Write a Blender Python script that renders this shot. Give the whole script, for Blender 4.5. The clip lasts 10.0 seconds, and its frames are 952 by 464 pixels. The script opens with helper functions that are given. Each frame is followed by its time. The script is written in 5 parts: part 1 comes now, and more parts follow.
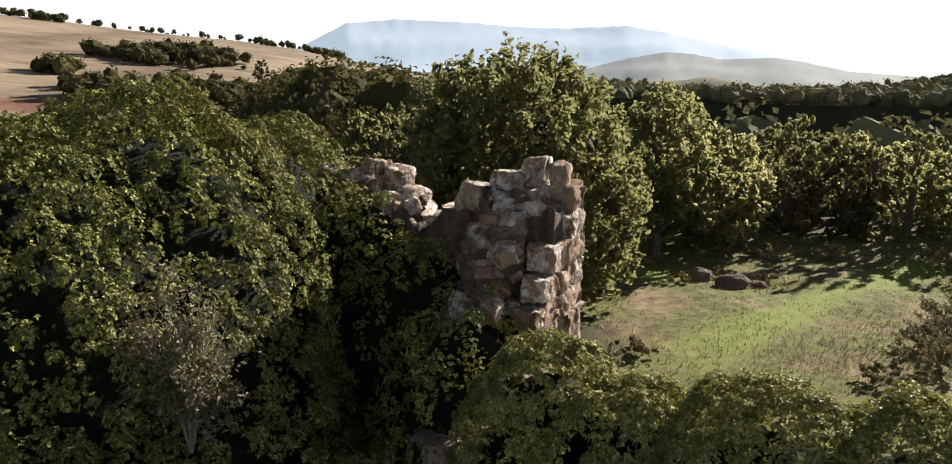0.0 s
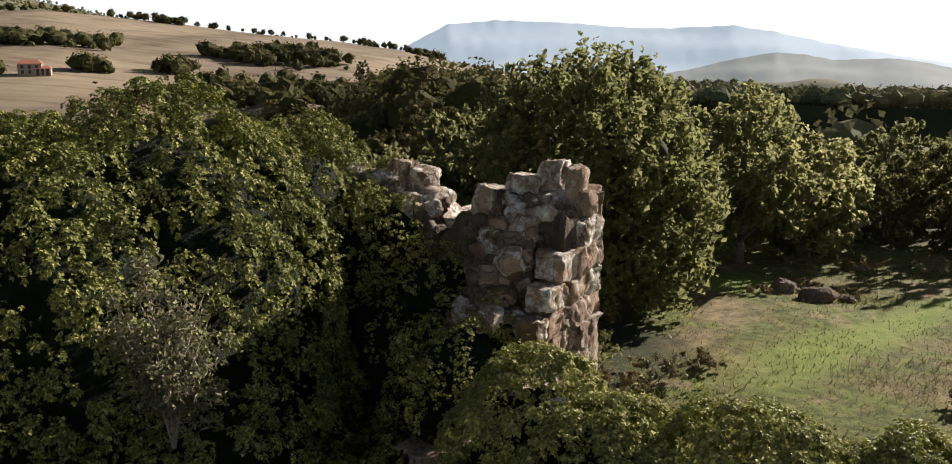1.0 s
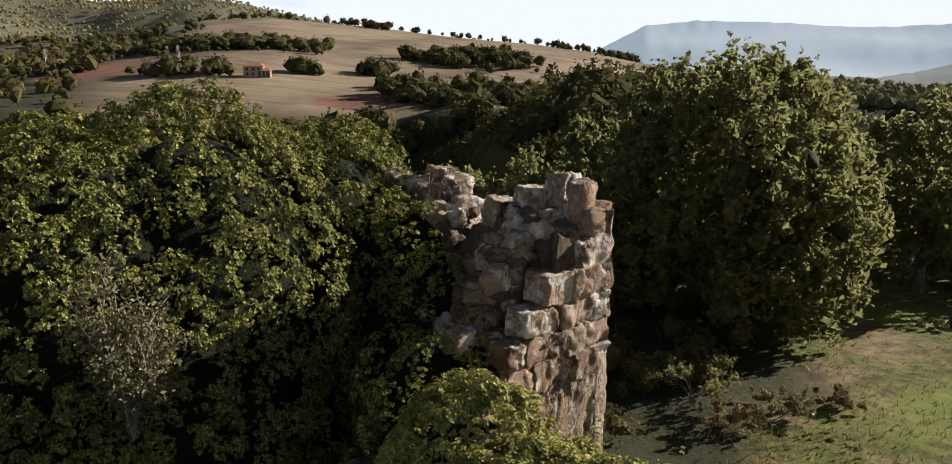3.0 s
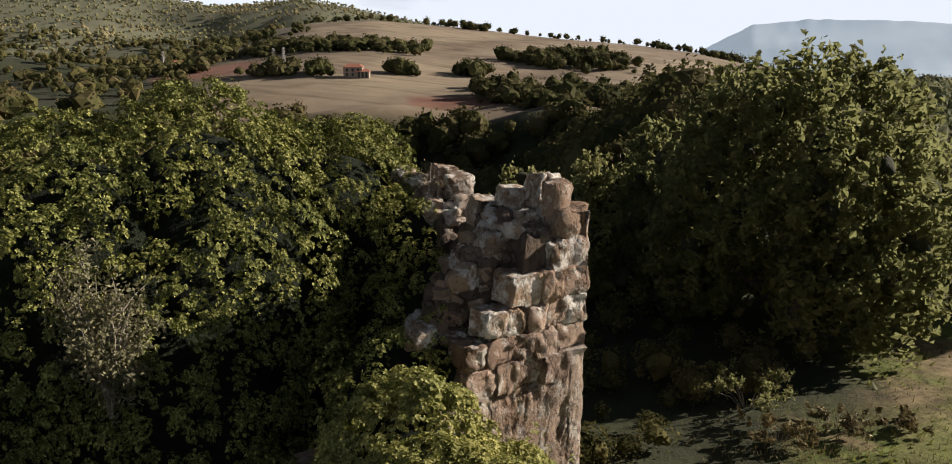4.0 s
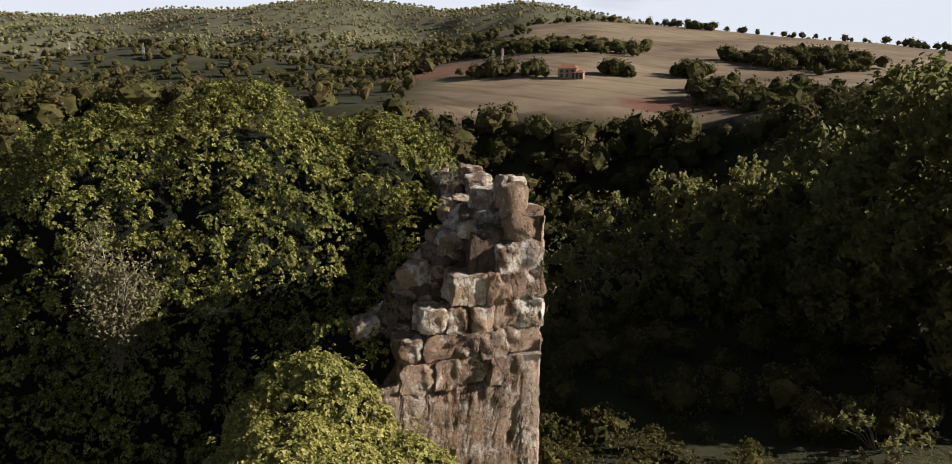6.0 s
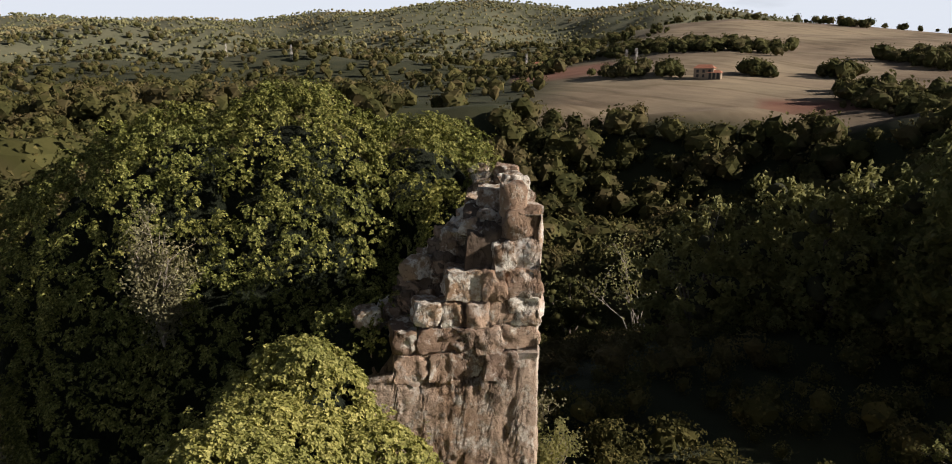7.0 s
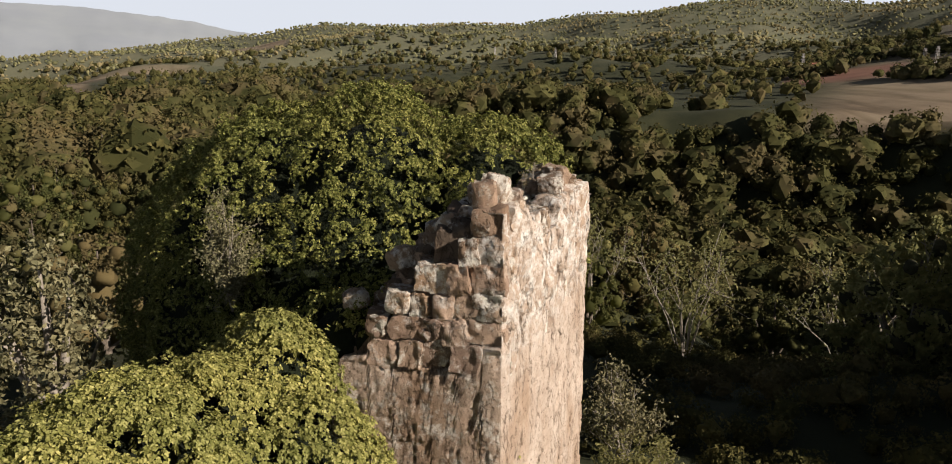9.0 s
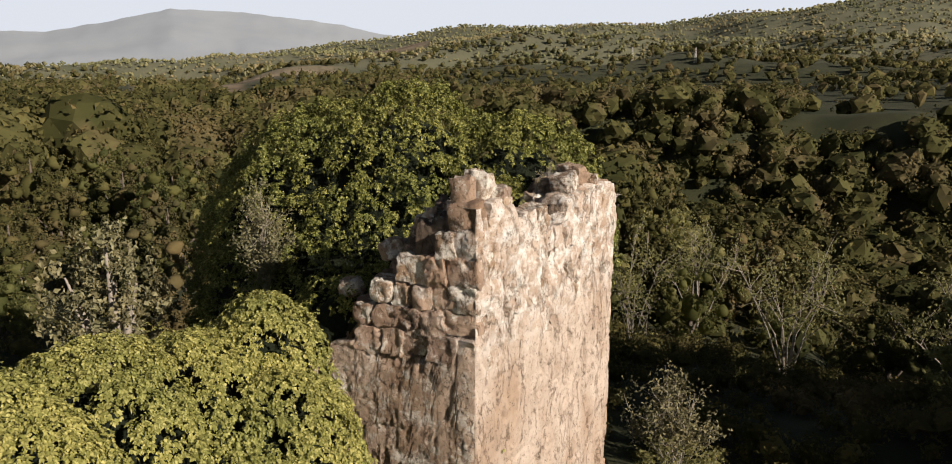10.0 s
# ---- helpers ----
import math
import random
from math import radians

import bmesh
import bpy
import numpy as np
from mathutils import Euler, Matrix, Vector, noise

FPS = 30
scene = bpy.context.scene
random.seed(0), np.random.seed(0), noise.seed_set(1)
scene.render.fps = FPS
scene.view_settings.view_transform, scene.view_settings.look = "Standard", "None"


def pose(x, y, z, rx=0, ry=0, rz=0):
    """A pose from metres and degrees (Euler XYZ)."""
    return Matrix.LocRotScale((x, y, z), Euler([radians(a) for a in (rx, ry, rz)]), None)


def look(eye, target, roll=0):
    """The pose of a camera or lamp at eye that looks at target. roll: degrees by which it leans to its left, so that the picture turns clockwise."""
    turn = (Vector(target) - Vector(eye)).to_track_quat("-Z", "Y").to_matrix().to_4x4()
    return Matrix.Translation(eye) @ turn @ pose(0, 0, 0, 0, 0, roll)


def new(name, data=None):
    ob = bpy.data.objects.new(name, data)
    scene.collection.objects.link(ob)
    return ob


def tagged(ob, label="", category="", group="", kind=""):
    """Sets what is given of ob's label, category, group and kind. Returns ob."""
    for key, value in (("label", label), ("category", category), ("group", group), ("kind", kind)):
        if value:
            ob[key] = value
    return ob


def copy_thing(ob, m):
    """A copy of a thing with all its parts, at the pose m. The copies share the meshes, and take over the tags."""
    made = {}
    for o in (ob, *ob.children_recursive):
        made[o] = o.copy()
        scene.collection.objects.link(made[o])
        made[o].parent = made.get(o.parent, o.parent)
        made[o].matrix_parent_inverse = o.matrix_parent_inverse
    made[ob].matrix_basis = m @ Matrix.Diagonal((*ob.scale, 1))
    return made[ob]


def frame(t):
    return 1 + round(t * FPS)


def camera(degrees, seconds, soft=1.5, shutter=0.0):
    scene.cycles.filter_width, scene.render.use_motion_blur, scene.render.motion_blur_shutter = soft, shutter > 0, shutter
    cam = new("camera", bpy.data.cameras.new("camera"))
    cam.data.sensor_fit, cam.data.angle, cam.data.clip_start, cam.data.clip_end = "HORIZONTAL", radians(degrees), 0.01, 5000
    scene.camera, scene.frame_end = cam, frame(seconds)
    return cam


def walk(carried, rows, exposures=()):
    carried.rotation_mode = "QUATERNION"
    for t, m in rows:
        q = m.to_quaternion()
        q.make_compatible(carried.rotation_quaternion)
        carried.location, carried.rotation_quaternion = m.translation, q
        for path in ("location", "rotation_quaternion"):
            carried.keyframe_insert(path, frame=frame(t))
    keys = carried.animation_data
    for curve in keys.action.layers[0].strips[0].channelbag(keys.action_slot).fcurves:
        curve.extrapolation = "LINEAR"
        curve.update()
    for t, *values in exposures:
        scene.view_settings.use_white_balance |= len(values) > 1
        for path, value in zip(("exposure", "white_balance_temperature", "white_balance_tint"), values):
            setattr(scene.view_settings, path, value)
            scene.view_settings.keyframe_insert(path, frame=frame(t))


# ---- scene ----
cam = camera(64.0, 10.0, soft=1.0)
METRES, EYE, TILT, LEAN, TURN = 16.0, 10.5, -12.0, 0.0, 0.0
ROWS = [
    (0.0, 0.0, 0.0, 0.0, 0.0, 0.0, -0.0),
    (0.5, 0.0363, 0.0106, 0.0015, 3.42, 0.0, -0.76),
    (1.0, 0.0741, 0.0251, 0.0043, 7.13, -0.05, -1.58),
    (1.5, 0.1056, 0.0415, 0.0091, 10.55, -0.13, -2.32),
    (2.0, 0.1419, 0.0605, 0.0151, 14.25, -0.27, -3.07),
    (2.5, 0.1793, 0.079, 0.019, 17.68, -0.43, -3.8),
    (4.0, 0.3077, 0.14, 0.0296, 28.18, -1.21, -5.89),
    (4.5, 0.35, 0.1623, 0.0344, 31.98, -1.6, -6.61),
    (5.0, 0.3953, 0.189, 0.0399, 35.99, -2.08, -7.33),
    (5.5, 0.4354, 0.2175, 0.0472, 39.77, -2.56, -7.98),
    (7.0, 0.5493, 0.3187, 0.0698, 54.14, -4.8, -10.04),
    (7.5, 0.5792, 0.358, 0.078, 58.79, -5.61, -10.52),
    (8.0, 0.6092, 0.4057, 0.0883, 63.85, -6.52, -11.0),
    (8.5, 0.6359, 0.4543, 0.0989, 68.58, -7.42, -11.37),
    (9.0, 0.663, 0.5111, 0.1107, 73.83, -8.42, -11.72),
    (9.5, 0.6841, 0.5671, 0.1219, 78.74, -9.39, -11.96),
    (10.0, 0.7016, 0.6298, 0.1339, 84.12, -10.48, -12.13),
]
walk(cam, [(t, pose(0, 0, EYE, TILT, LEAN, TURN) @ pose(METRES * x, METRES * y, METRES * z, 90 + pitch, roll, yaw)) for t, x, y, z, yaw, pitch, roll in ROWS], [(0.0, 1.35, 6150, 10), (1.0, 1.1, 6150, 10), (2.5, 0.88, 6150, 10), (5.0, 0.64, 6200, 10), (7.5, 0.54, 6250, 10), (10.0, 0.5, 6320, 10)])

# late, low sun over the meadow; pale sky
SUN_AZ, SUN_EL = 46.0, 23.0   # degrees from +y towards +x, above the horizon


def make_world():
    w = bpy.data.worlds.new("sky")
    scene.world = w
    w.use_nodes = True
    nt = w.node_tree
    bg = nt.nodes["Background"]
    sky = nt.nodes.new("ShaderNodeTexSky")
    sky.sky_type = "NISHITA"
    sky.sun_disc = False
    sky.sun_elevation = radians(SUN_EL)
    sky.sun_rotation = radians(SUN_AZ)
    sky.dust_density = 0.8
    sky.air_density = 0.8
    tc = nt.nodes.new("ShaderNodeTexCoord")
    mp = nt.nodes.new("ShaderNodeMapping")
    mp.inputs["Scale"].default_value = (1.2, 1.2, 7.0)
    cl = nt.nodes.new("ShaderNodeTexNoise")
    cl.inputs["Scale"].default_value = 2.0
    cl.inputs["Detail"].default_value = 7.0
    sep = nt.nodes.new("ShaderNodeSeparateXYZ")
    # veil of white cloud, thick near the horizon and thinning overhead
    low = nt.nodes.new("ShaderNodeMapRange")
    low.inputs["From Min"].default_value, low.inputs["From Max"].default_value = 0.0, 0.24
    low.inputs["To Min"].default_value, low.inputs["To Max"].default_value = 0.7, 0.0
    add = nt.nodes.new("ShaderNodeMath")
    add.operation = "ADD"
    ramp = nt.nodes.new("ShaderNodeValToRGB")
    ramp.color_ramp.elements[0].position = 0.54
    ramp.color_ramp.elements[1].position = 0.86
    mix = nt.nodes.new("ShaderNodeMixRGB")
    mix.inputs["Color2"].default_value = (33.0, 34.0, 36.2, 1)
    nt.links.new(tc.outputs["Generated"], mp.inputs["Vector"])
    nt.links.new(tc.outputs["Generated"], sep.inputs["Vector"])
    nt.links.new(sep.outputs["Z"], low.inputs["Value"])
    nt.links.new(mp.outputs["Vector"], cl.inputs["Vector"])
    nt.links.new(cl.outputs["Fac"], add.inputs[0])
    nt.links.new(low.outputs["Result"], add.inputs[1])
    nt.links.new(add.outputs["Value"], ramp.inputs["Fac"])
    nt.links.new(ramp.outputs["Color"], mix.inputs["Fac"])
    nt.links.new(sky.outputs["Color"], mix.inputs["Color1"])
    nt.links.new(mix.outputs["Color"], bg.inputs["Color"])
    bg.inputs["Strength"].default_value = SKY_STRENGTH


SKY_STRENGTH, SUN_STRENGTH = 0.016, 5.0
make_world()
sun_data = bpy.data.lights.new("sun", "SUN")
sun_data.energy, sun_data.angle, sun_data.color = SUN_STRENGTH, radians(0.6), (1.0, 0.88, 0.755)
sun_way = Vector((math.sin(radians(SUN_AZ)) * math.cos(radians(SUN_EL)), math.cos(radians(SUN_AZ)) * math.cos(radians(SUN_EL)), math.sin(radians(SUN_EL))))
sun = new("sun", sun_data)
sun.matrix_world = look(sun_way * 300, (0, 0, 0))

# ---------------------------------------------------------------- materials


class Mat:
    """A small builder round a node material."""

    def __init__(self, name, rough=0.9):
        self.m = bpy.data.materials.new(name)
        self.m.use_nodes = True
        self.nt = self.m.node_tree
        self.bsdf = self.nt.nodes["Principled BSDF"]
        self.bsdf.inputs["Roughness"].default_value = rough
        self.bsdf.inputs["Specular IOR Level"].default_value = 0.25
        self.tc = self.nt.nodes.new("ShaderNodeTexCoord")
        self.space = self.tc.outputs["Object"]

    def world(self):
        g = self.nt.nodes.new("ShaderNodeNewGeometry")
        self.space = g.outputs["Position"]
        return self

    def noise(self, scale, detail=5.0, rough=0.6, stretch=None):
        n = self.nt.nodes.new("ShaderNodeTexNoise")
        n.inputs["Scale"].default_value, n.inputs["Detail"].default_value, n.inputs["Roughness"].default_value = scale, detail, rough
        src = self.space
        if stretch:
            mp = self.nt.nodes.new("ShaderNodeMapping")
            mp.inputs["Scale"].default_value = stretch
            self.nt.links.new(src, mp.inputs["Vector"])
            src = mp.outputs["Vector"]
        self.nt.links.new(src, n.inputs["Vector"])
        return n.outputs["Fac"]

    def voronoi(self, scale, feature="F1"):
        n = self.nt.nodes.new("ShaderNodeTexVoronoi")
        n.feature = feature
        n.inputs["Scale"].default_value = scale
        self.nt.links.new(self.space, n.inputs["Vector"])
        return n.outputs["Distance"]

    def ramp(self, fac, *stops):
        r = self.nt.nodes.new("ShaderNodeValToRGB")
        e = r.color_ramp.elements
        while len(e) < len(stops):
            e.new(0.5)
        for el, (p, c) in zip(e, stops):
            el.position = p
            el.color = (*c, 1) if len(c) == 3 else c
        self.nt.links.new(fac, r.inputs["Fac"])
        return r.outputs["Color"]

    def mix(self, fac, a, b, kind="MIX"):
        n = self.nt.nodes.new("ShaderNodeMixRGB")
        n.blend_type = kind
        for sock, v in (("Fac", fac), ("Color1", a), ("Color2", b)):
            if isinstance(v, (int, float)):
                n.inputs[sock].default_value = v
            elif isinstance(v, tuple):
                n.inputs[sock].default_value = (*v, 1)
            else:
                self.nt.links.new(v, n.inputs[sock])
        return n.outputs["Color"]

    def attr(self, name, out="Fac"):
        n = self.nt.nodes.new("ShaderNodeAttribute")
        n.attribute_name = name
        return n.outputs[out]

    def island(self):
        return self.nt.nodes.new("ShaderNodeNewGeometry").outputs["Random Per Island"]

    def rand(self):
        return self.nt.nodes.new("ShaderNodeObjectInfo").outputs["Random"]

    def color(self, c):
        if isinstance(c, tuple):
            self.bsdf.inputs["Base Color"].default_value = (*c, 1)
        else:
            self.nt.links.new(c, self.bsdf.inputs["Base Color"])
        return self

    def bump(self, fac, strength, dist):
        b = self.nt.nodes.new("ShaderNodeBump")
        b.inputs["Strength"].default_value, b.inputs["Distance"].default_value = strength, dist
        self.nt.links.new(fac, b.inputs["Height"])
        old = self.bsdf.inputs["Normal"]
        if old.is_linked:
            self.nt.links.new(old.links[0].from_socket, b.inputs["Normal"])
        self.nt.links.new(b.outputs["Normal"], old)
        return self

    def leafy(self, through_colour, amount):
        """Some light passes through the leaves."""
        t = self.nt.nodes.new("ShaderNodeBsdfTranslucent")
        t.inputs["Color"].default_value = (*through_colour, 1)
        mx = self.nt.nodes.new("ShaderNodeMixShader")
        mx.inputs["Fac"].default_value = amount
        out = self.nt.nodes["Material Output"]
        self.nt.links.new(self.bsdf.outputs["BSDF"], mx.inputs[1])
        self.nt.links.new(t.outputs["BSDF"], mx.inputs[2])
        self.nt.links.new(mx.outputs["Shader"], out.inputs["Surface"])
        return self


def leaf_material(name, dark, mid, light, through_colour, amount=0.3, rough=0.55, patch=0.6, spec=0.3, alt=None, alt_scale=0.11):
    k = Mat(name, rough).world()
    k.bsdf.inputs["Specular IOR Level"].default_value = spec
    base = k.ramp(k.island(), (0.0, dark), (0.55, mid), (1.0, light))
    if alt:
        fac = k.ramp(k.noise(alt_scale, 2.0, 0.5), (0.5, (0, 0, 0)), (0.62, (0.85, 0.85, 0.85)))
        base = k.mix(fac, base, alt)
    n = k.ramp(k.noise(patch, 3.0), (0.3, (0.74, 0.78, 0.72)), (0.7, (1.15, 1.1, 1.0)))
    r = k.ramp(k.rand(), (0.0, (0.8, 0.85, 0.8)), (1.0, (1.2, 1.1, 0.95)))
    k.color(k.mix(1.0, k.mix(1.0, base, n, "MULTIPLY"), r, "MULTIPLY"))
    return k.leafy(through_colour, amount).m


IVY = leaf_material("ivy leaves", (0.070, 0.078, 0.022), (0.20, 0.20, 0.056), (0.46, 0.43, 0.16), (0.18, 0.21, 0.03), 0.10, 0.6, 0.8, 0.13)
# Same leaf recipe as IVY in paler, yellower tones, used on the mound.
IVY_LIGHT = leaf_material("paler yellow-green ivy leaves", (0.15, 0.155, 0.048), (0.28, 0.275, 0.095), (0.48, 0.45, 0.19), (0.32, 0.34, 0.07), 0.14, 0.6, 0.9, 0.13)
OAK = leaf_material("oak leaves", (0.06, 0.066, 0.026), (0.115, 0.12, 0.046), (0.19, 0.18, 0.078), (0.28, 0.285, 0.115), 0.44, 0.7, 0.5, 0.12)
WOOD_GREEN = leaf_material("woodland leaves", (0.04, 0.043, 0.019), (0.08, 0.078, 0.033), (0.128, 0.118, 0.053), (0.14, 0.135, 0.05), 0.2, 0.85, 0.35, 0.06, (0.13, 0.105, 0.06), 0.1)
OLIVE = leaf_material("pale olive leaves", (0.13, 0.137, 0.065), (0.21, 0.21, 0.10), (0.30, 0.285, 0.15), (0.46, 0.44, 0.2), 0.5, 0.8, 0.5, 0.08)
GREY_LEAF = leaf_material("grey-brown leaves", (0.12, 0.105, 0.058), (0.23, 0.20, 0.115), (0.37, 0.33, 0.21), (0.2, 0.18, 0.1), 0.2, 0.7, 1.5)
# Distance haze put into the leaf colour: paler and greyer than near woodland.
FAR_HAZE_GREEN = leaf_material("far leaves with haze in their colour", (0.145, 0.157, 0.098), (0.18, 0.188, 0.115), (0.215, 0.216, 0.135), (0.15, 0.15, 0.07), 0.15, 0.9, 0.01, 0.05, (0.21, 0.185, 0.12), 0.012)
OAK_PALE = leaf_material("paler oak leaves", (0.09, 0.10, 0.042), (0.165, 0.165, 0.07), (0.26, 0.245, 0.115), (0.36, 0.35, 0.15), 0.45, 0.85, 0.5, 0.08)
DRY = leaf_material("dry grass stalks", (0.14, 0.11, 0.05), (0.24, 0.19, 0.09), (0.36, 0.30, 0.16), (0.2, 0.16, 0.08), 0.2, 0.8, 0.4)
GRASS = leaf_material("meadow grass", (0.09, 0.11, 0.025), (0.15, 0.16, 0.04), (0.24, 0.22, 0.08), (0.2, 0.22, 0.05), 0.3, 0.7, 0.15)


def plain(name, c1, c2, scale, rough=0.95, bump=0.0, dist=0.02, world=True):
    k = Mat(name, rough)
    if world:
        k.world()
    n = k.noise(scale)
    k.color(k.ramp(n, (0.3, c1), (0.7, c2)))
    if bump:
        k.bump(k.noise(scale * 4), bump, dist)
    return k.m


# Shade between the ivy leaves, put in as a near-black hull colour.
IVY_SHADE = plain("near-black shade behind ivy", (0.006, 0.009, 0.004), (0.016, 0.021, 0.008), 6.0, 1.0, 0.8, 0.08)
# Shade inside the tree crowns, put into a dark hull colour.
WOOD_SHADE = plain("dark shade inside crowns", (0.024, 0.026, 0.013), (0.05, 0.048, 0.024), 0.8, 1.0, 0.8, 0.1)
BARK = plain("grey bark", (0.07, 0.055, 0.04), (0.17, 0.14, 0.11), 7.0, 0.95, 0.6, 0.02)
TWIG = plain("bare pale twigs", (0.2, 0.17, 0.13), (0.34, 0.3, 0.25), 9.0, 0.9)
ROOF = plain("terracotta roof", (0.28, 0.11, 0.07), (0.42, 0.19, 0.12), 0.6)
PLASTER = plain("ochre plaster", (0.24, 0.18, 0.13), (0.34, 0.27, 0.20), 0.4)
GLASSY = plain("dark window", (0.02, 0.02, 0.02), (0.05, 0.05, 0.05), 1.0, 0.3)
METAL = plain("weathered steel", (0.45, 0.42, 0.4), (0.6, 0.55, 0.5), 1.0, 0.6)


def tuff(name, warm, pale, lichen, lo, hi, bump=0.9, spread=0.25, crust=None):
    """Volcanic stone: warm body, pale crust, white and dark lichen."""
    k = Mat(name, 0.95).world()
    body = k.ramp(k.noise(2.2, 6.0, 0.65), (0.3, warm), (0.72, pale))
    tone = k.ramp(k.rand(), (0.0, (1 - spread, 1 - spread * 1.15, 1 - spread * 1.2)), (0.5, (1.0, 0.98, 0.96)), (1.0, (1 + spread * 0.8, 1 + spread * 0.6, 1 + spread * 0.4)))
    body = k.mix(1.0, body, tone, "MULTIPLY")
    body = k.mix(1.0, body, k.ramp(k.noise(0.9, 4.0, 0.6, (1, 1, 0.5)), (0.35, (0.80, 0.72, 0.64)), (0.55, (1.0, 1.0, 1.0)), (0.75, (1.1, 1.08, 1.06))), "MULTIPLY")
    white = k.ramp(k.noise(4.2, 9.0, 0.72), (lo, (0, 0, 0)), (hi, (1, 1, 1)))
    if crust:
        sep = k.nt.nodes.new("ShaderNodeSeparateXYZ")
        k.nt.links.new(k.space, sep.inputs["Vector"])
        height = k.nt.nodes.new("ShaderNodeMapRange")
        height.inputs["From Min"].default_value, height.inputs["From Max"].default_value = crust
        k.nt.links.new(sep.outputs["Z"], height.inputs["Value"])
        edge = k.mix(0.35, height.outputs["Result"], k.noise(1.6, 4.0), "OVERLAY")
        white = k.mix(1.0, white, edge, "MULTIPLY")
    body = k.mix(white, body, lichen)
    pits = k.ramp(k.noise(15.0, 7.0, 0.75), (0.34, (0.22, 0.19, 0.16)), (0.45, (1, 1, 1)))
    body = k.mix(0.8, body, pits, "MULTIPLY")
    crack = k.ramp(k.noise(1.9, 5.0, 0.62, (1, 1, 0.42)), (0.482, (1, 1, 1)), (0.498, (0.30, 0.24, 0.19)), (0.514, (1, 1, 1)))
    body = k.mix(0.6, body, crack, "MULTIPLY")
    k.color(body)
    k.bump(crack, bump, 0.03)
    k.bump(k.noise(4.0, 6.0, 0.7), bump, 0.06)
    k.bump(k.noise(20.0, 7.0, 0.75), bump, 0.035)
    return k.m


STONE = tuff("weathered tuff blocks", (0.26, 0.185, 0.135), (0.41, 0.315, 0.24), (0.60, 0.55, 0.47), 0.53, 0.62)
STONE_PALE = tuff("lichen-crusted tuff blocks", (0.29, 0.21, 0.145), (0.45, 0.355, 0.265), (0.70, 0.65, 0.57), 0.47, 0.57)
STONE_RED = tuff("reddish tuff blocks", (0.27, 0.19, 0.14), (0.41, 0.315, 0.245), (0.56, 0.51, 0.45), 0.52, 0.66)
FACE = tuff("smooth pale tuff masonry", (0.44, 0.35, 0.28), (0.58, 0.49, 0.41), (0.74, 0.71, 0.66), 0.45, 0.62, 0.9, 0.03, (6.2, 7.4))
# Crusted, rougher copy of FACE; the shaded side's darkness is in its colour.
FACE_DARK = tuff("crusted tuff masonry in a shaded tone", (0.32, 0.235, 0.175), (0.46, 0.365, 0.285), (0.60, 0.55, 0.48), 0.50, 0.64, 1.3, 0.10)
CORE = tuff("rubble and mortar core", (0.13, 0.10, 0.075), (0.24, 0.19, 0.15), (0.40, 0.37, 0.33), 0.6, 0.72)


def ground_material():
    k = Mat("open country", 1.0).world()
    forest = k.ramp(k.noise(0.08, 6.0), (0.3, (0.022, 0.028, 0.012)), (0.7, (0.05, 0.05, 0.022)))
    field = k.ramp(k.noise(0.011, 7.0, 0.6, (1, 0.5, 1)), (0.36, (0.14, 0.105, 0.072)), (0.48, (0.21, 0.162, 0.112)), (0.54, (0.25, 0.20, 0.14)), (0.64, (0.30, 0.24, 0.165)))
    furrow = k.ramp(k.noise(0.12, 5.0, 0.7, (0.35, 1.0, 1)), (0.35, (0.8, 0.78, 0.76)), (0.65, (1.1, 1.08, 1.05)))
    field = k.mix(1.0, field, furrow, "MULTIPLY")
    strip = k.ramp(k.noise(0.03, 3.0, 0.5, (0.25, 1.0, 1.0)), (0.44, (1.05, 1.05, 1.02)), (0.5, (0.68, 0.66, 0.60)), (0.54, (1.0, 0.98, 0.96)))
    field = k.mix(1.0, field, strip, "MULTIPLY")
    plough = k.ramp(k.noise(0.06, 6.0), (0.3, (0.17, 0.075, 0.05)), (0.7, (0.25, 0.13, 0.085)))
    n1 = k.noise(0.22, 6.0, 0.65)
    meadow = k.ramp(n1, (0.38, (0.24, 0.19, 0.105)), (0.48, (0.16, 0.15, 0.055)), (0.56, (0.125, 0.155, 0.035)), (0.64, (0.23, 0.185, 0.10)))
    meadow = k.mix(0.9, meadow, k.ramp(k.noise(1.7, 8.0, 0.8), (0.38, (0.30, 0.27, 0.22)), (0.52, (0.9, 0.86, 0.78)), (0.64, (1.3, 1.25, 1.12))), "MULTIPLY")
    lush = k.ramp(k.noise(1.4, 6.0), (0.3, (0.13, 0.18, 0.028)), (0.7, (0.22, 0.26, 0.055)))
    # scrub: far forest floor, distance haze put into its paler colour
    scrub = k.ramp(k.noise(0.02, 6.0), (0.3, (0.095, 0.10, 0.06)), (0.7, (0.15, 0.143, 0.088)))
    forest = k.mix(k.attr("is_hazy"), forest, scrub)
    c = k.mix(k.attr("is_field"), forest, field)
    c = k.mix(k.attr("is_plough"), c, plough)
    c = k.mix(k.attr("is_meadow"), c, meadow)
    c = k.mix(k.attr("is_lush"), c, lush)
    k.color(c)
    k.bump(k.noise(3.0, 6.0, 0.7), 0.7, 0.12)
    return k.m


GROUND = ground_material()


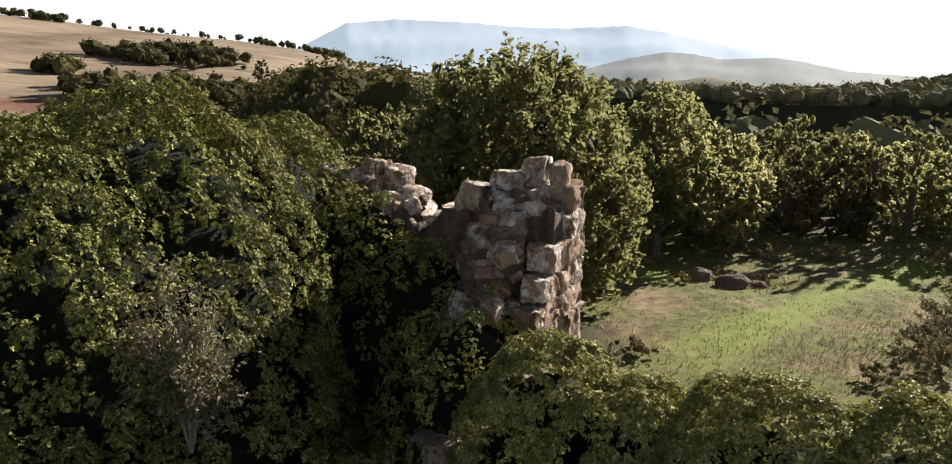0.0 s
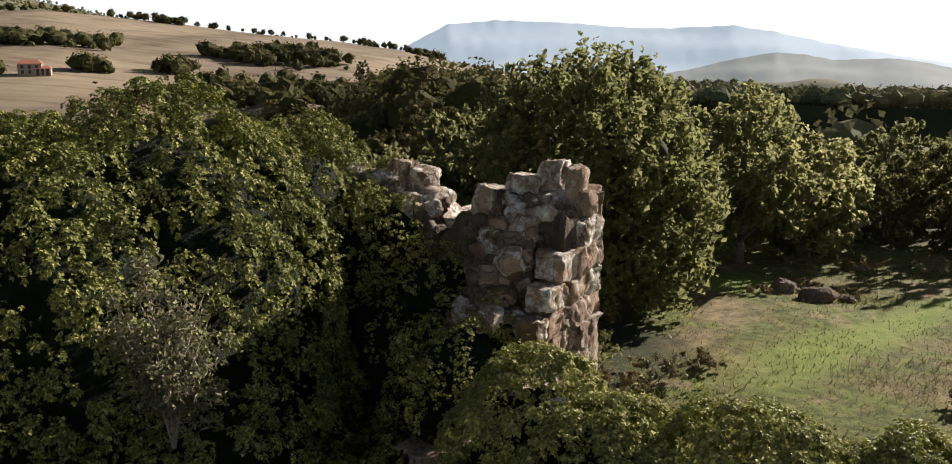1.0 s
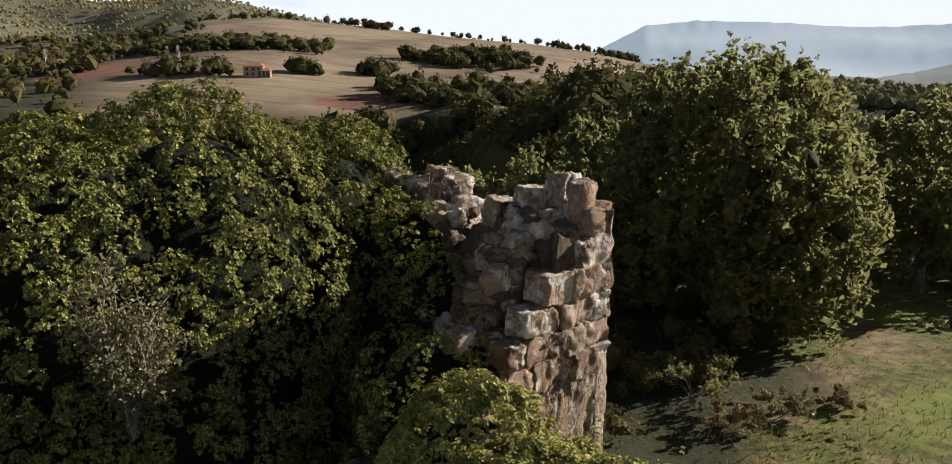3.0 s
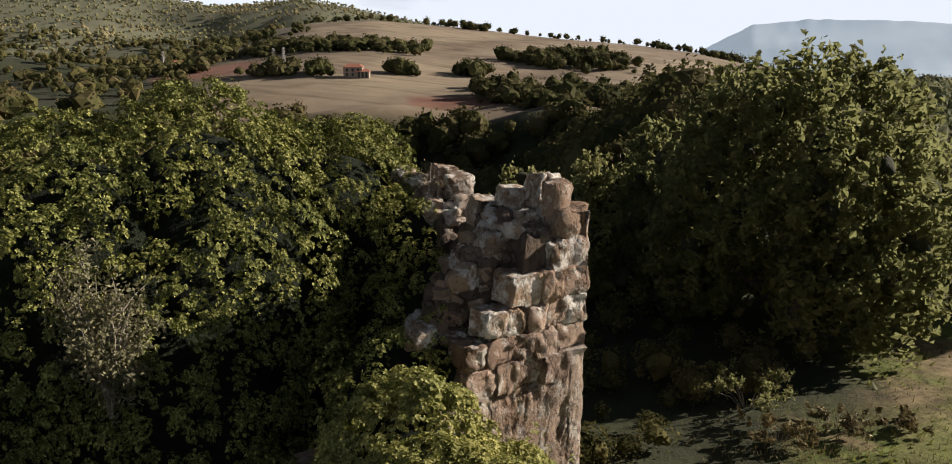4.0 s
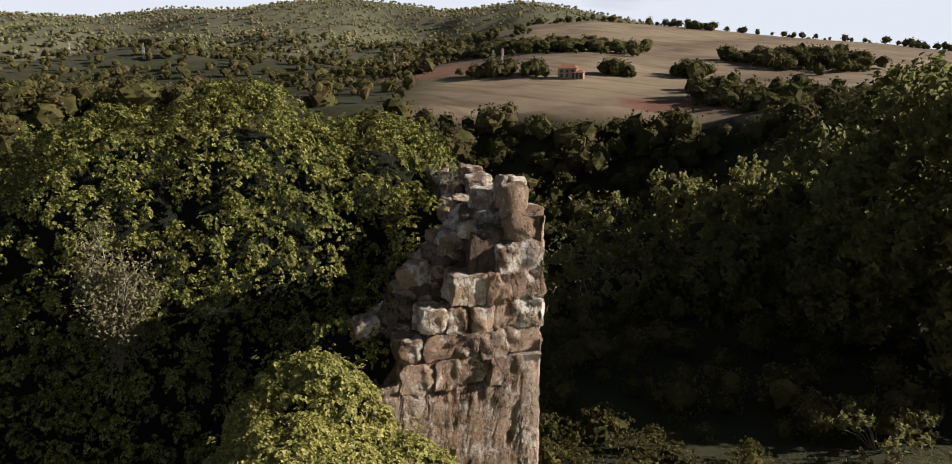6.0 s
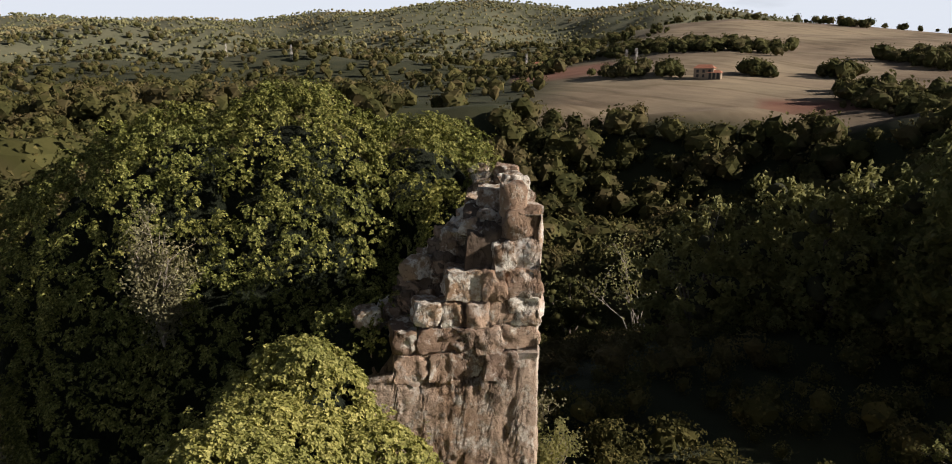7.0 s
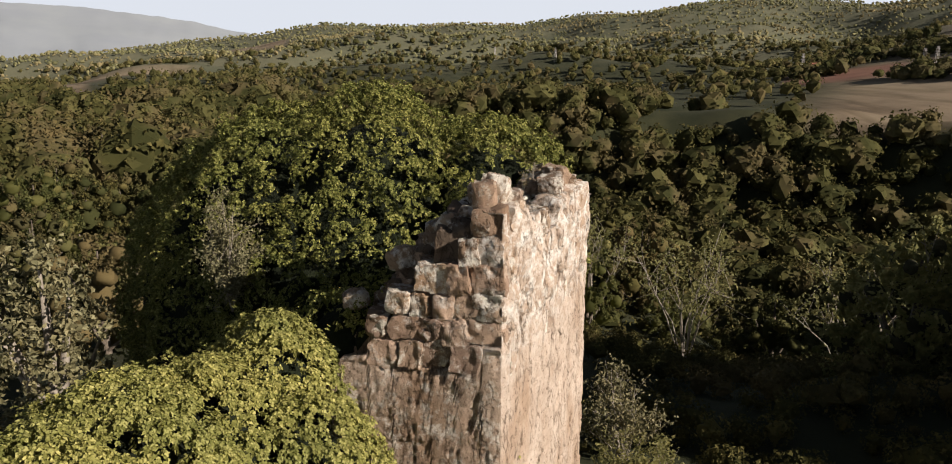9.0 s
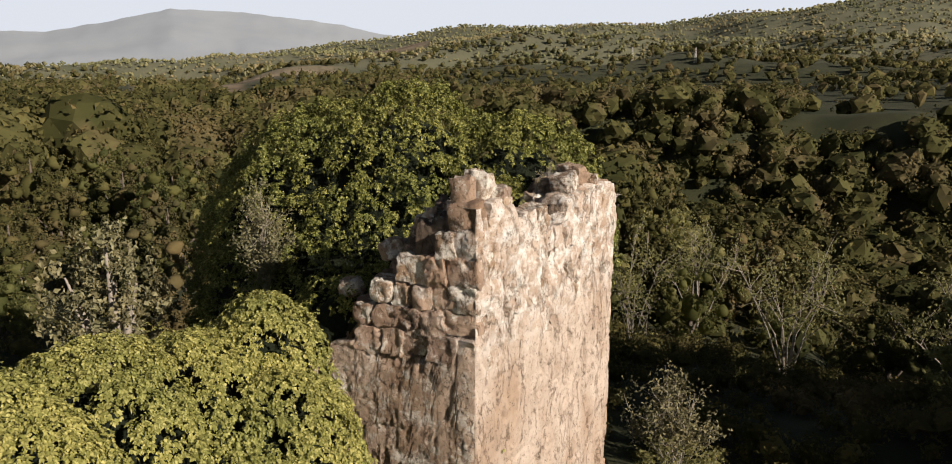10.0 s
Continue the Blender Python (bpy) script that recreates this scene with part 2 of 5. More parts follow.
# Haze is put into the hills' pale colour; glow adds emission on top.
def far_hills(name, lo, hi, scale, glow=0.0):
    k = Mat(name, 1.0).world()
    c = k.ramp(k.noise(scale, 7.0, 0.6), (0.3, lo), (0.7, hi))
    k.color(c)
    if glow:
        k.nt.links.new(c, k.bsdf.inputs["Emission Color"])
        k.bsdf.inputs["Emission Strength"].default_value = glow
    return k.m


# ---------------------------------------------------------------- mesh helpers


def empty(name, at=(0, 0, 0)):
    ob = new(name)
    ob.location = at
    ob.empty_display_size = 0.2
    return ob


def mesh_from(name, verts, faces, mat, smooth=False):
    """A mesh from numpy vertices (n, 3) and faces (m, k), all faces of one size."""
    verts, faces = np.asarray(verts, dtype=np.float32), np.asarray(faces, dtype=np.int32)
    me = bpy.data.meshes.new(name)
    me.vertices.add(len(verts))
    me.vertices.foreach_set("co", verts.ravel())
    k = faces.shape[1]
    me.loops.add(faces.size)
    me.loops.foreach_set("vertex_index", faces.ravel())
    me.polygons.add(len(faces))
    me.polygons.foreach_set("loop_start", np.arange(0, faces.size, k, dtype=np.int32))
    me.polygons.foreach_set("use_smooth", np.full(len(faces), smooth))
    me.update(calc_edges=True)
    me.materials.append(mat)
    return me


def put(name, me, parent=None, label="", kind=""):
    ob = new(name, me)
    if parent:
        ob.parent = parent
    return tagged(ob, label, kind=kind)


def part(name, bm, mat, parent, label=""):
    """Links a bmesh as one mesh object under a thing or a part."""
    me = bpy.data.meshes.new(name)
    bm.to_mesh(me)
    bm.free()
    me.materials.append(mat)
    return put(name, me, parent, label)


def join(chunks):
    """Joins (verts, faces) chunks."""
    vs, fs, n = [], [], 0
    for v, f in chunks:
        vs.append(v)
        fs.append(np.asarray(f) + n)
        n += len(v)
    return np.concatenate(vs), np.concatenate(fs)


def unit(v):
    return v / np.maximum(np.linalg.norm(v, axis=-1, keepdims=True), 1e-9)


def leaves(points, normals, size, rng, flat=0.55, droop=0.35, slim=0.62, fold=0.18):
    """A folded, pointed leaf of two triangles at each point, facing roughly along the normals."""
    n = len(points)
    nor = unit(normals + rng.normal(0, flat, (n, 3)))
    tip = rng.normal(0, 1, (n, 3))
    tip[:, 2] -= droop * 2
    tip = unit(tip - nor * np.sum(tip * nor, axis=1, keepdims=True))
    side = np.cross(nor, tip)
    s = (size * rng.uniform(0.6, 1.35, n))[:, None]
    base = points - tip * s * 0.5
    end = points + tip * s * 0.5 - nor * s * fold
    mid = points + nor * s * fold
    v = np.stack([base, mid + side * s * slim * 0.5 - tip * s * 0.06, end, mid - side * s * slim * 0.5 - tip * s * 0.06], axis=1).reshape(-1, 3)
    f = np.arange(4 * n).reshape(n, 4)
    f = np.concatenate([f[:, [0, 1, 2]], f[:, [0, 2, 3]]])
    return v, f


ICO_CACHE = {}


def ico(level):
    if level not in ICO_CACHE:
        bm = bmesh.new()
        bmesh.ops.create_icosphere(bm, subdivisions=level, radius=1.0)
        ICO_CACHE[level] = (np.array([v.co[:] for v in bm.verts]), np.array([[v.index for v in f.verts] for f in bm.faces]))
        bm.free()
    return ICO_CACHE[level]


def on_ellipsoids(ells, density, rng, keep_below=None):
    """Random points and normals on the outside of a union of ellipsoids (cx, cy, cz, rx, ry, rz)."""
    ells = np.array(ells, dtype=float)
    out_p, out_n = [], []
    for i, e in enumerate(ells):
        c, r = e[:3], e[3:]
        area = 4 * math.pi * ((r[0] * r[1]) ** 1.6 / 3 + (r[0] * r[2]) ** 1.6 / 3 + (r[1] * r[2]) ** 1.6 / 3) ** (1 / 1.6)
        k = int(area * density)
        u = unit(rng.normal(0, 1, (k, 3)))
        p, nn = c + u * r, unit(u / r)
        ok = np.ones(k, bool)
        for j, g in enumerate(ells):
            if j != i:
                ok &= np.sum(((p - g[:3]) / g[3:]) ** 2, axis=1) > 0.97
        out_p.append(p[ok])
        out_n.append(nn[ok])
    return np.concatenate(out_p), np.concatenate(out_n)


def tube(points, radii, sides=6):
    """A tapered tube along points."""
    points = np.asarray(points, dtype=float)
    vs, fs = [], []
    for i, (p, r) in enumerate(zip(points, radii)):
        d = unit(points[min(i + 1, len(points) - 1)] - points[max(i - 1, 0)])
        a = unit(np.cross(d, (0.31, 0.87, 0.38)))
        b = np.cross(d, a)
        for k in range(sides):
            w = 2 * math.pi * k / sides
            vs.append(p + r * (math.cos(w) * a + math.sin(w) * b))
    for i in range(len(points) - 1):
        for k in range(sides):
            q, w = i * sides + k, i * sides + (k + 1) % sides
            fs.append((q, w, w + sides, q + sides))
    return np.array(vs), np.array(fs)


def lerp_table(table, x, left=0.0, right=0.0):
    t = sorted(table)
    return np.interp(x, [a for a, _ in t], [b for _, b in t], left=left, right=right)


def smooth(a, b, x):
    t = np.clip((x - a) / (b - a), 0, 1)
    return t * t * (3 - 2 * t)


def wavy(x, y, size, seed=0):
    """Cheap smooth noise of about -1 to 1 for many places at once."""
    rng = np.random.default_rng(seed)
    out = np.zeros_like(x, dtype=float)
    for _ in range(7):
        a, ph, k = rng.uniform(0, 2 * math.pi), rng.uniform(0, 6.28), rng.uniform(0.6, 1.7)
        out += np.sin((x * math.cos(a) + y * math.sin(a)) * 2 * math.pi * k / size + ph + 1.3 * np.sin((x * math.sin(a) - y * math.cos(a)) * 3.1 * k / size + 2 * ph))
    return out / 4.0


# ---------------------------------------------------------------- the land

ORIGIN = np.array([0.0, 8.0])
EYE_Z = 10.5
# skylines: degrees to the left of +y, degrees above the eye
FIELD_HILL = [(3, -0.6), (7.7, 0.39), (12.9, 1.5), (17, 2.05), (23, 2.55), (29, 3.25), (36.3, 3.8), (40.7, 3.5), (46, 2.2), (52, 0.9), (60, 0.0)]
WOOD_HILL = [(18, 0.6), (28.4, 2.7), (33, 3.7), (38.4, 4.76), (41.5, 5.15), (44.3, 4.75), (46.8, 4.5), (50, 4.9), (54.5, 5.3), (57.5, 5.0), (62, 4.3),
             (66, 4.3), (71, 3.5), (75, 3.6), (80, 3.4), (85.3, 3.5), (90, 2.6), (94, 2.2), (103, 0.85), (110, 0.1), (125, -0.2)]
GORGE = [(14, 0), (25, 24), (34, 38), (80, 38), (98, 26), (112, 16), (135, 8), (160, 0)]
SHELF = [(10, 34), (30, 32), (45, 38), (58, 58), (70, 88), (90, 120), (110, 150)]


def polar(x, y):
    dx, dy = x - ORIGIN[0], y - ORIGIN[1]
    return np.hypot(dx, dy), np.degrees(np.arctan2(-dx, dy))


def land(x, y):
    """Height of the ground."""
    x, y = np.asarray(x, dtype=float), np.asarray(y, dtype=float)
    r, az = polar(x, y)
    z = 0.10 * wavy(x, y, 9, 1) * smooth(3, 10, r) + 0.25 * wavy(x, y, 40, 2) * smooth(5, 30, r)
    depth = lerp_table(GORGE, az)
    rim = 9 + 19 * smooth(42, 8, az) + 2 * wavy(x, y, 60, 3)
    shelf = lerp_table(SHELF, az, 30, 150) + 5 * wavy(x, y, 50, 17)
    z = z - depth * (0.2 * smooth(rim, rim + 40, r) + 0.8 * smooth(shelf, shelf + 48, r)) + (depth - 3) * smooth(np.maximum(shelf + 58, 212), 262, r) * (depth > 0)
    z = z + (3.0 * wavy(x, y, 70, 4) * smooth(60, 130, r))
    z = z - 30 * smooth(62, 190, r) * smooth(-2, -12, az) * smooth(-175, -120, az)
    f = EYE_Z + 900 * np.tan(np.radians(lerp_table(FIELD_HILL, az, -3, -3)))
    s = np.clip((r - 300) / 600, 0, 1)
    up = -2 + (f + 2) * s ** 0.92 + 3.0 * wavy(x, y, 260, 5) * smooth(320, 500, r) * smooth(900, 700, r)
    up = np.where(r > 900, f - (r - 900) * 0.10, up)
    z = np.where(r > 300, np.maximum(z, up), z)
    g = EYE_Z + 1500 * np.tan(np.radians(lerp_table(WOOD_HILL, az, -2, -2)))
    s = np.clip((r - 420) / 1080, 0, 1)
    hump = -4 + (g + 4) * (0.35 * s + 0.65 * s ** 2.0) + (20 * wavy(x, y, 520, 6) + 9 * wavy(x, y, 210, 16)) * smooth(450, 800, r) * smooth(1500, 1250, r)
    hump = np.where(r > 1500, g - (r - 1500) * 0.12, hump)
    z = np.where(r > 420, np.maximum(z, hump), z)
    return np.maximum(z, -60)


def fieldness(x, y):
    """1 where the land is open and dry: fields on the slope beyond the gorge and a few clearings."""
    r, az = polar(x, y)
    f = smooth(252, 262, r) * smooth(935, 915, r) * smooth(1, 6, az) * smooth(52, 46, az + 0.012 * (r - 300))
    f = np.maximum(f, smooth(700, 730, r) * smooth(860, 820, r) * smooth(93.5, 94.5, az) * smooth(103, 101, az))
    f = np.maximum(f, smooth(430, 450, r) * smooth(740, 710, r) * smooth(100.5, 101.5, az) * smooth(108.5, 107.5, az))
    f = np.maximum(f, smooth(1230, 1250, r) * smooth(1330, 1310, r) * smooth(87, 88, az) * smooth(93, 92, az))
    return f


def meadowness(x, y):
    r, az = polar(x, y)
    e = 2.0 * wavy(x, y, 14, 8)
    f = smooth(2.0 + e, 5.0 + e, x - 0.12 * (y - 22)) * smooth(56 + e, 50 + e, y + 0.15 * x) * smooth(4, 9, y) * smooth(62, 52, x)
    return f


def build_ground():
    radii = np.concatenate([[0.01], np.arange(2, 60, 1.0), np.geomspace(60, 4700, 120)])
    n_az = 540
    az = np.linspace(0, 2 * math.pi, n_az, endpoint=False)
    R, A = np.meshgrid(radii, az, indexing="ij")
    x, y = ORIGIN[0] - R * np.sin(A), ORIGIN[1] + R * np.cos(A)
    z = land(x, y)
    v = np.stack([x, y, z], -1).reshape(-1, 3)
    i, j = np.meshgrid(np.arange(len(radii) - 1), np.arange(n_az), indexing="ij")
    a, b = i * n_az + j, i * n_az + (j + 1) % n_az
    f = np.stack([a, b, b + n_az, a + n_az], -1).reshape(-1, 4)
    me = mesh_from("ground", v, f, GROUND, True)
    xs, ys = v[:, 0], v[:, 1]
    r, azd = polar(xs, ys)
    plough = smooth(288, 296, r) * smooth(325, 315, r) * smooth(25, 26, azd) * smooth(34, 33, azd)
    plough = np.maximum(plough, smooth(410, 425, r) * smooth(540, 500, r) * smooth(44, 45, azd) * smooth(52, 51, azd))
    along = (xs - 7) * 0.764 + (ys - 26) * 0.645
    across = -(xs - 7) * 0.645 + (ys - 26) * 0.764 + 0.5 * wavy(xs, ys, 11, 9)
    mead = meadowness(xs, ys)
    lush = np.maximum(smooth(1.6, 0.5, np.abs(across)) * smooth(-3, 4, along) * smooth(26, 22, along), smooth(3.2, 1.2, np.hypot(xs - 9.5, (ys - 38.5) * 1.2))) * mead
    for name, val in (("is_field", fieldness(xs, ys)), ("is_plough", plough), ("is_meadow", mead), ("is_lush", lush * 0.9), ("is_hazy", smooth(550, 850, r))):
        at = me.attributes.new(name, "FLOAT", "POINT")
        at.data.foreach_set("value", np.asarray(val, dtype=np.float32))
    return tagged(put("ground", me), "rolling ground of meadow, wooded gorge and dry fields", "ground", kind="structure")


build_ground()


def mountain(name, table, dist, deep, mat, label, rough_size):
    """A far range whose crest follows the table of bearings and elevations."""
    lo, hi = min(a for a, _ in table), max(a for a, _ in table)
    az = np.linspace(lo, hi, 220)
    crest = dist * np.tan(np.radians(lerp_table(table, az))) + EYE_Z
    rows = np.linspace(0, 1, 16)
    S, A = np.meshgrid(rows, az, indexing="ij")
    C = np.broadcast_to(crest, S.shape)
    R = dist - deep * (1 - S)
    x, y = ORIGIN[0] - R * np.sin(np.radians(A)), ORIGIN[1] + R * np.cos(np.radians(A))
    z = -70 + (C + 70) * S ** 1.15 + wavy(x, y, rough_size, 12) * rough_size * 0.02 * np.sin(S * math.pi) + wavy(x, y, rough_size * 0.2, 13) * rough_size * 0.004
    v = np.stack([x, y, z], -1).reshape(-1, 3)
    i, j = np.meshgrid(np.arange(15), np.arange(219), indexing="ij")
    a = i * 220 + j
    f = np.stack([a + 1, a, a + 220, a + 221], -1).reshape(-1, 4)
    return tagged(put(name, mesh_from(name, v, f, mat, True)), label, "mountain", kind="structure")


# Distance haze as pale blue, green and grey colours, each faintly self-lit.
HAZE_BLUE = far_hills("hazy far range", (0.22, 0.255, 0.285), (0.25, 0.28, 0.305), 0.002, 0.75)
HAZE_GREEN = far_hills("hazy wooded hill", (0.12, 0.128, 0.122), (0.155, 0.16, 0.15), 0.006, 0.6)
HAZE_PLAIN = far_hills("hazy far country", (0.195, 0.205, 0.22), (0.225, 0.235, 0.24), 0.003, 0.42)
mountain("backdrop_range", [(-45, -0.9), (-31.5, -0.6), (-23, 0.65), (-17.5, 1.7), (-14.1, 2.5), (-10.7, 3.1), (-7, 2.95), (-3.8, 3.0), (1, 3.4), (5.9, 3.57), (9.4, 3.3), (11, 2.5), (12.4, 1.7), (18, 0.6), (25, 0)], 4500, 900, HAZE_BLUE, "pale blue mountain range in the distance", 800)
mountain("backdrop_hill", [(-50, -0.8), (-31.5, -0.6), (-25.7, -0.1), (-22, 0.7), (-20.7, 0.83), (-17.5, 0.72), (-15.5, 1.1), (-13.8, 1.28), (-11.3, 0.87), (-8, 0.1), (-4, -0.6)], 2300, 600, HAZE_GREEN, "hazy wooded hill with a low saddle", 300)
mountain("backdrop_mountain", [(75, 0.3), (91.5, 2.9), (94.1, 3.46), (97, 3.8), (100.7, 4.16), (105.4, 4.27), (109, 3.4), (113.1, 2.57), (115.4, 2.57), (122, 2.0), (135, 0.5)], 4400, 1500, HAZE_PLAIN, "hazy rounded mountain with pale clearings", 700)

# ---------------------------------------------------------------- the ruin
# two walls meet at CORNER: one runs along ALONG_A under the ivy, the other along ALONG_B in the sun
CORNER = np.array([1.66, 11.28])
ALONG_A = np.array([-0.46, -0.888])
ALONG_B = np.array([-0.81, 0.587])
OUT_A = np.array([0.888, -0.46])
OUT_B = np.array([0.587, 0.81])
BASE_Z = -0.6

# top of the outer face: metres from the corner, height
TOP_A = [(0.0, 8.86), (0.28, 8.86), (0.30, 8.50), (0.62, 8.42), (0.64, 8.13), (0.98, 8.13), (1.0, 7.74), (1.5, 7.70), (1.52, 7.36), (1.85, 7.34), (1.87, 7.0), (2.3, 6.9), (2.32, 6.5), (3.0, 6.4)]
TOP_B = [(0.0, 8.86), (1.0, 8.78), (1.1, 8.55), (2.1, 8.48), (2.2, 8.15), (2.7, 8.05), (2.9, 8.35), (3.4, 8.5), (4.0, 8.68), (5.0, 8.60), (5.2, 8.3)]
SLOPE_A = [(-0.4, 8.6), (0.2, 8.45), (0.5, 8.1), (0.9, 7.75), (1.3, 7.45), (1.8, 7.0), (2.2, 6.6), (3.0, 6.0)]


def block_mesh(name, seed, mat, round_=0.16, rough=0.05, cuts=6):
    """A worn squared stone in a unit cube, its edges broken and its faces pitted."""
    rng = random.Random(seed)
    bm = bmesh.new()
    bmesh.ops.create_cube(bm, size=1.0)
    bmesh.ops.subdivide_edges(bm, edges=bm.edges[:], cuts=cuts, use_grid_fill=True)
    off = Vector((rng.uniform(-50, 50), rng.uniform(-50, 50), rng.uniform(-50, 50)))
    power = 2.0 / max(0.03, round_)
    shear = Vector((rng.uniform(-1, 1), rng.uniform(-1, 1), rng.uniform(-1, 1))) * rough * 1.2
    for v in bm.verts:
        q = v.co * 2
        k = (abs(q.x) ** power + abs(q.y) ** power + abs(q.z) ** power) ** (1 / power)
        worn = 1.0 / k if k > 1 else 1.0
        edge = max(0.0, sum(abs(c) for c in q) - 1.6)
        v.co = v.co * (worn - edge * rough * 0.9 * max(0.0, 0.3 + noise.noise(v.co * 2.6 + off)))
        v.co += noise.noise_vector(v.co * 1.6 + off) * rough * 1.3 + noise.noise_vector(v.co * 4.5 + off) * rough * 0.7 + noise.noise_vector(v.co * 10 + off) * rough * 0.45
        v.co.x += shear.x * v.co.z
        v.co.z += shear.z * v.co.x
    for e in bm.edges:
        e.smooth = e.calc_face_angle(0) < 0.55
    me = bpy.data.meshes.new(name)
    bm.to_mesh(me)
    bm.free()
    me.polygons.foreach_set("use_smooth", [True] * len(me.polygons))
    me.materials.append(mat)
    return me


BLOCKS = {}
for key, mat, round_, rough in (("plain", STONE, 0.12, 0.10), ("pale", STONE_PALE, 0.15, 0.10), ("red", STONE_RED, 0.12, 0.11), ("worn", FACE, 0.10, 0.11), ("rubble", STONE_PALE, 0.3, 0.17), ("core", CORE, 0.4, 0.17)):
    BLOCKS[key] = [block_mesh("stone_" + key, 11 + i, mat, round_, rough, 4 if key in ("rubble", "core") else 7) for i in range(8)]


def stone(name, key, rng, centre, size, ax, parent, turn=0.0, tilt=0.0):
    """One block; ax is the plan direction of its length."""
    ob = new(name, rng.choice(BLOCKS[key]))
    ob.parent = parent
    ang = math.atan2(ax[1], ax[0]) + turn
    ob.matrix_local = Matrix.LocRotScale(centre, Euler((tilt * rng.uniform(-1, 1), tilt * rng.uniform(-1, 1), ang)), size)
    return ob


def core_top(p):
    """Height of the rubble core at plan places p."""
    d = p - CORNER
    sa, sb = d @ ALONG_A, d @ ALONG_B
    ia, ib = -(d @ OUT_A), -(d @ OUT_B)      # depth behind each outer face
    za = lerp_table(SLOPE_A, sa, 8.7, 6.0) + 0.75 * smooth(0.25, 0.8, ia) * smooth(2.6, 0.8, sa)
    zb = lerp_table(TOP_B, sb, 8.7, 7.8) - 0.15
    fall_a = np.maximum(0, ia - 1.15) * 2.2
    fall_b = np.maximum(0, ib - 0.95) * 2.6
    za, zb = za - fall_a, zb - fall_b
    z = np.where(ib > 0.95, np.minimum(za, 8.55), np.maximum(np.minimum(za, 8.6), np.where(sb < 1.2, 8.5, zb)))
    z = np.where((ib <= 0.95) & (sb >= 1.2), zb, z)
    return z, ia, ib


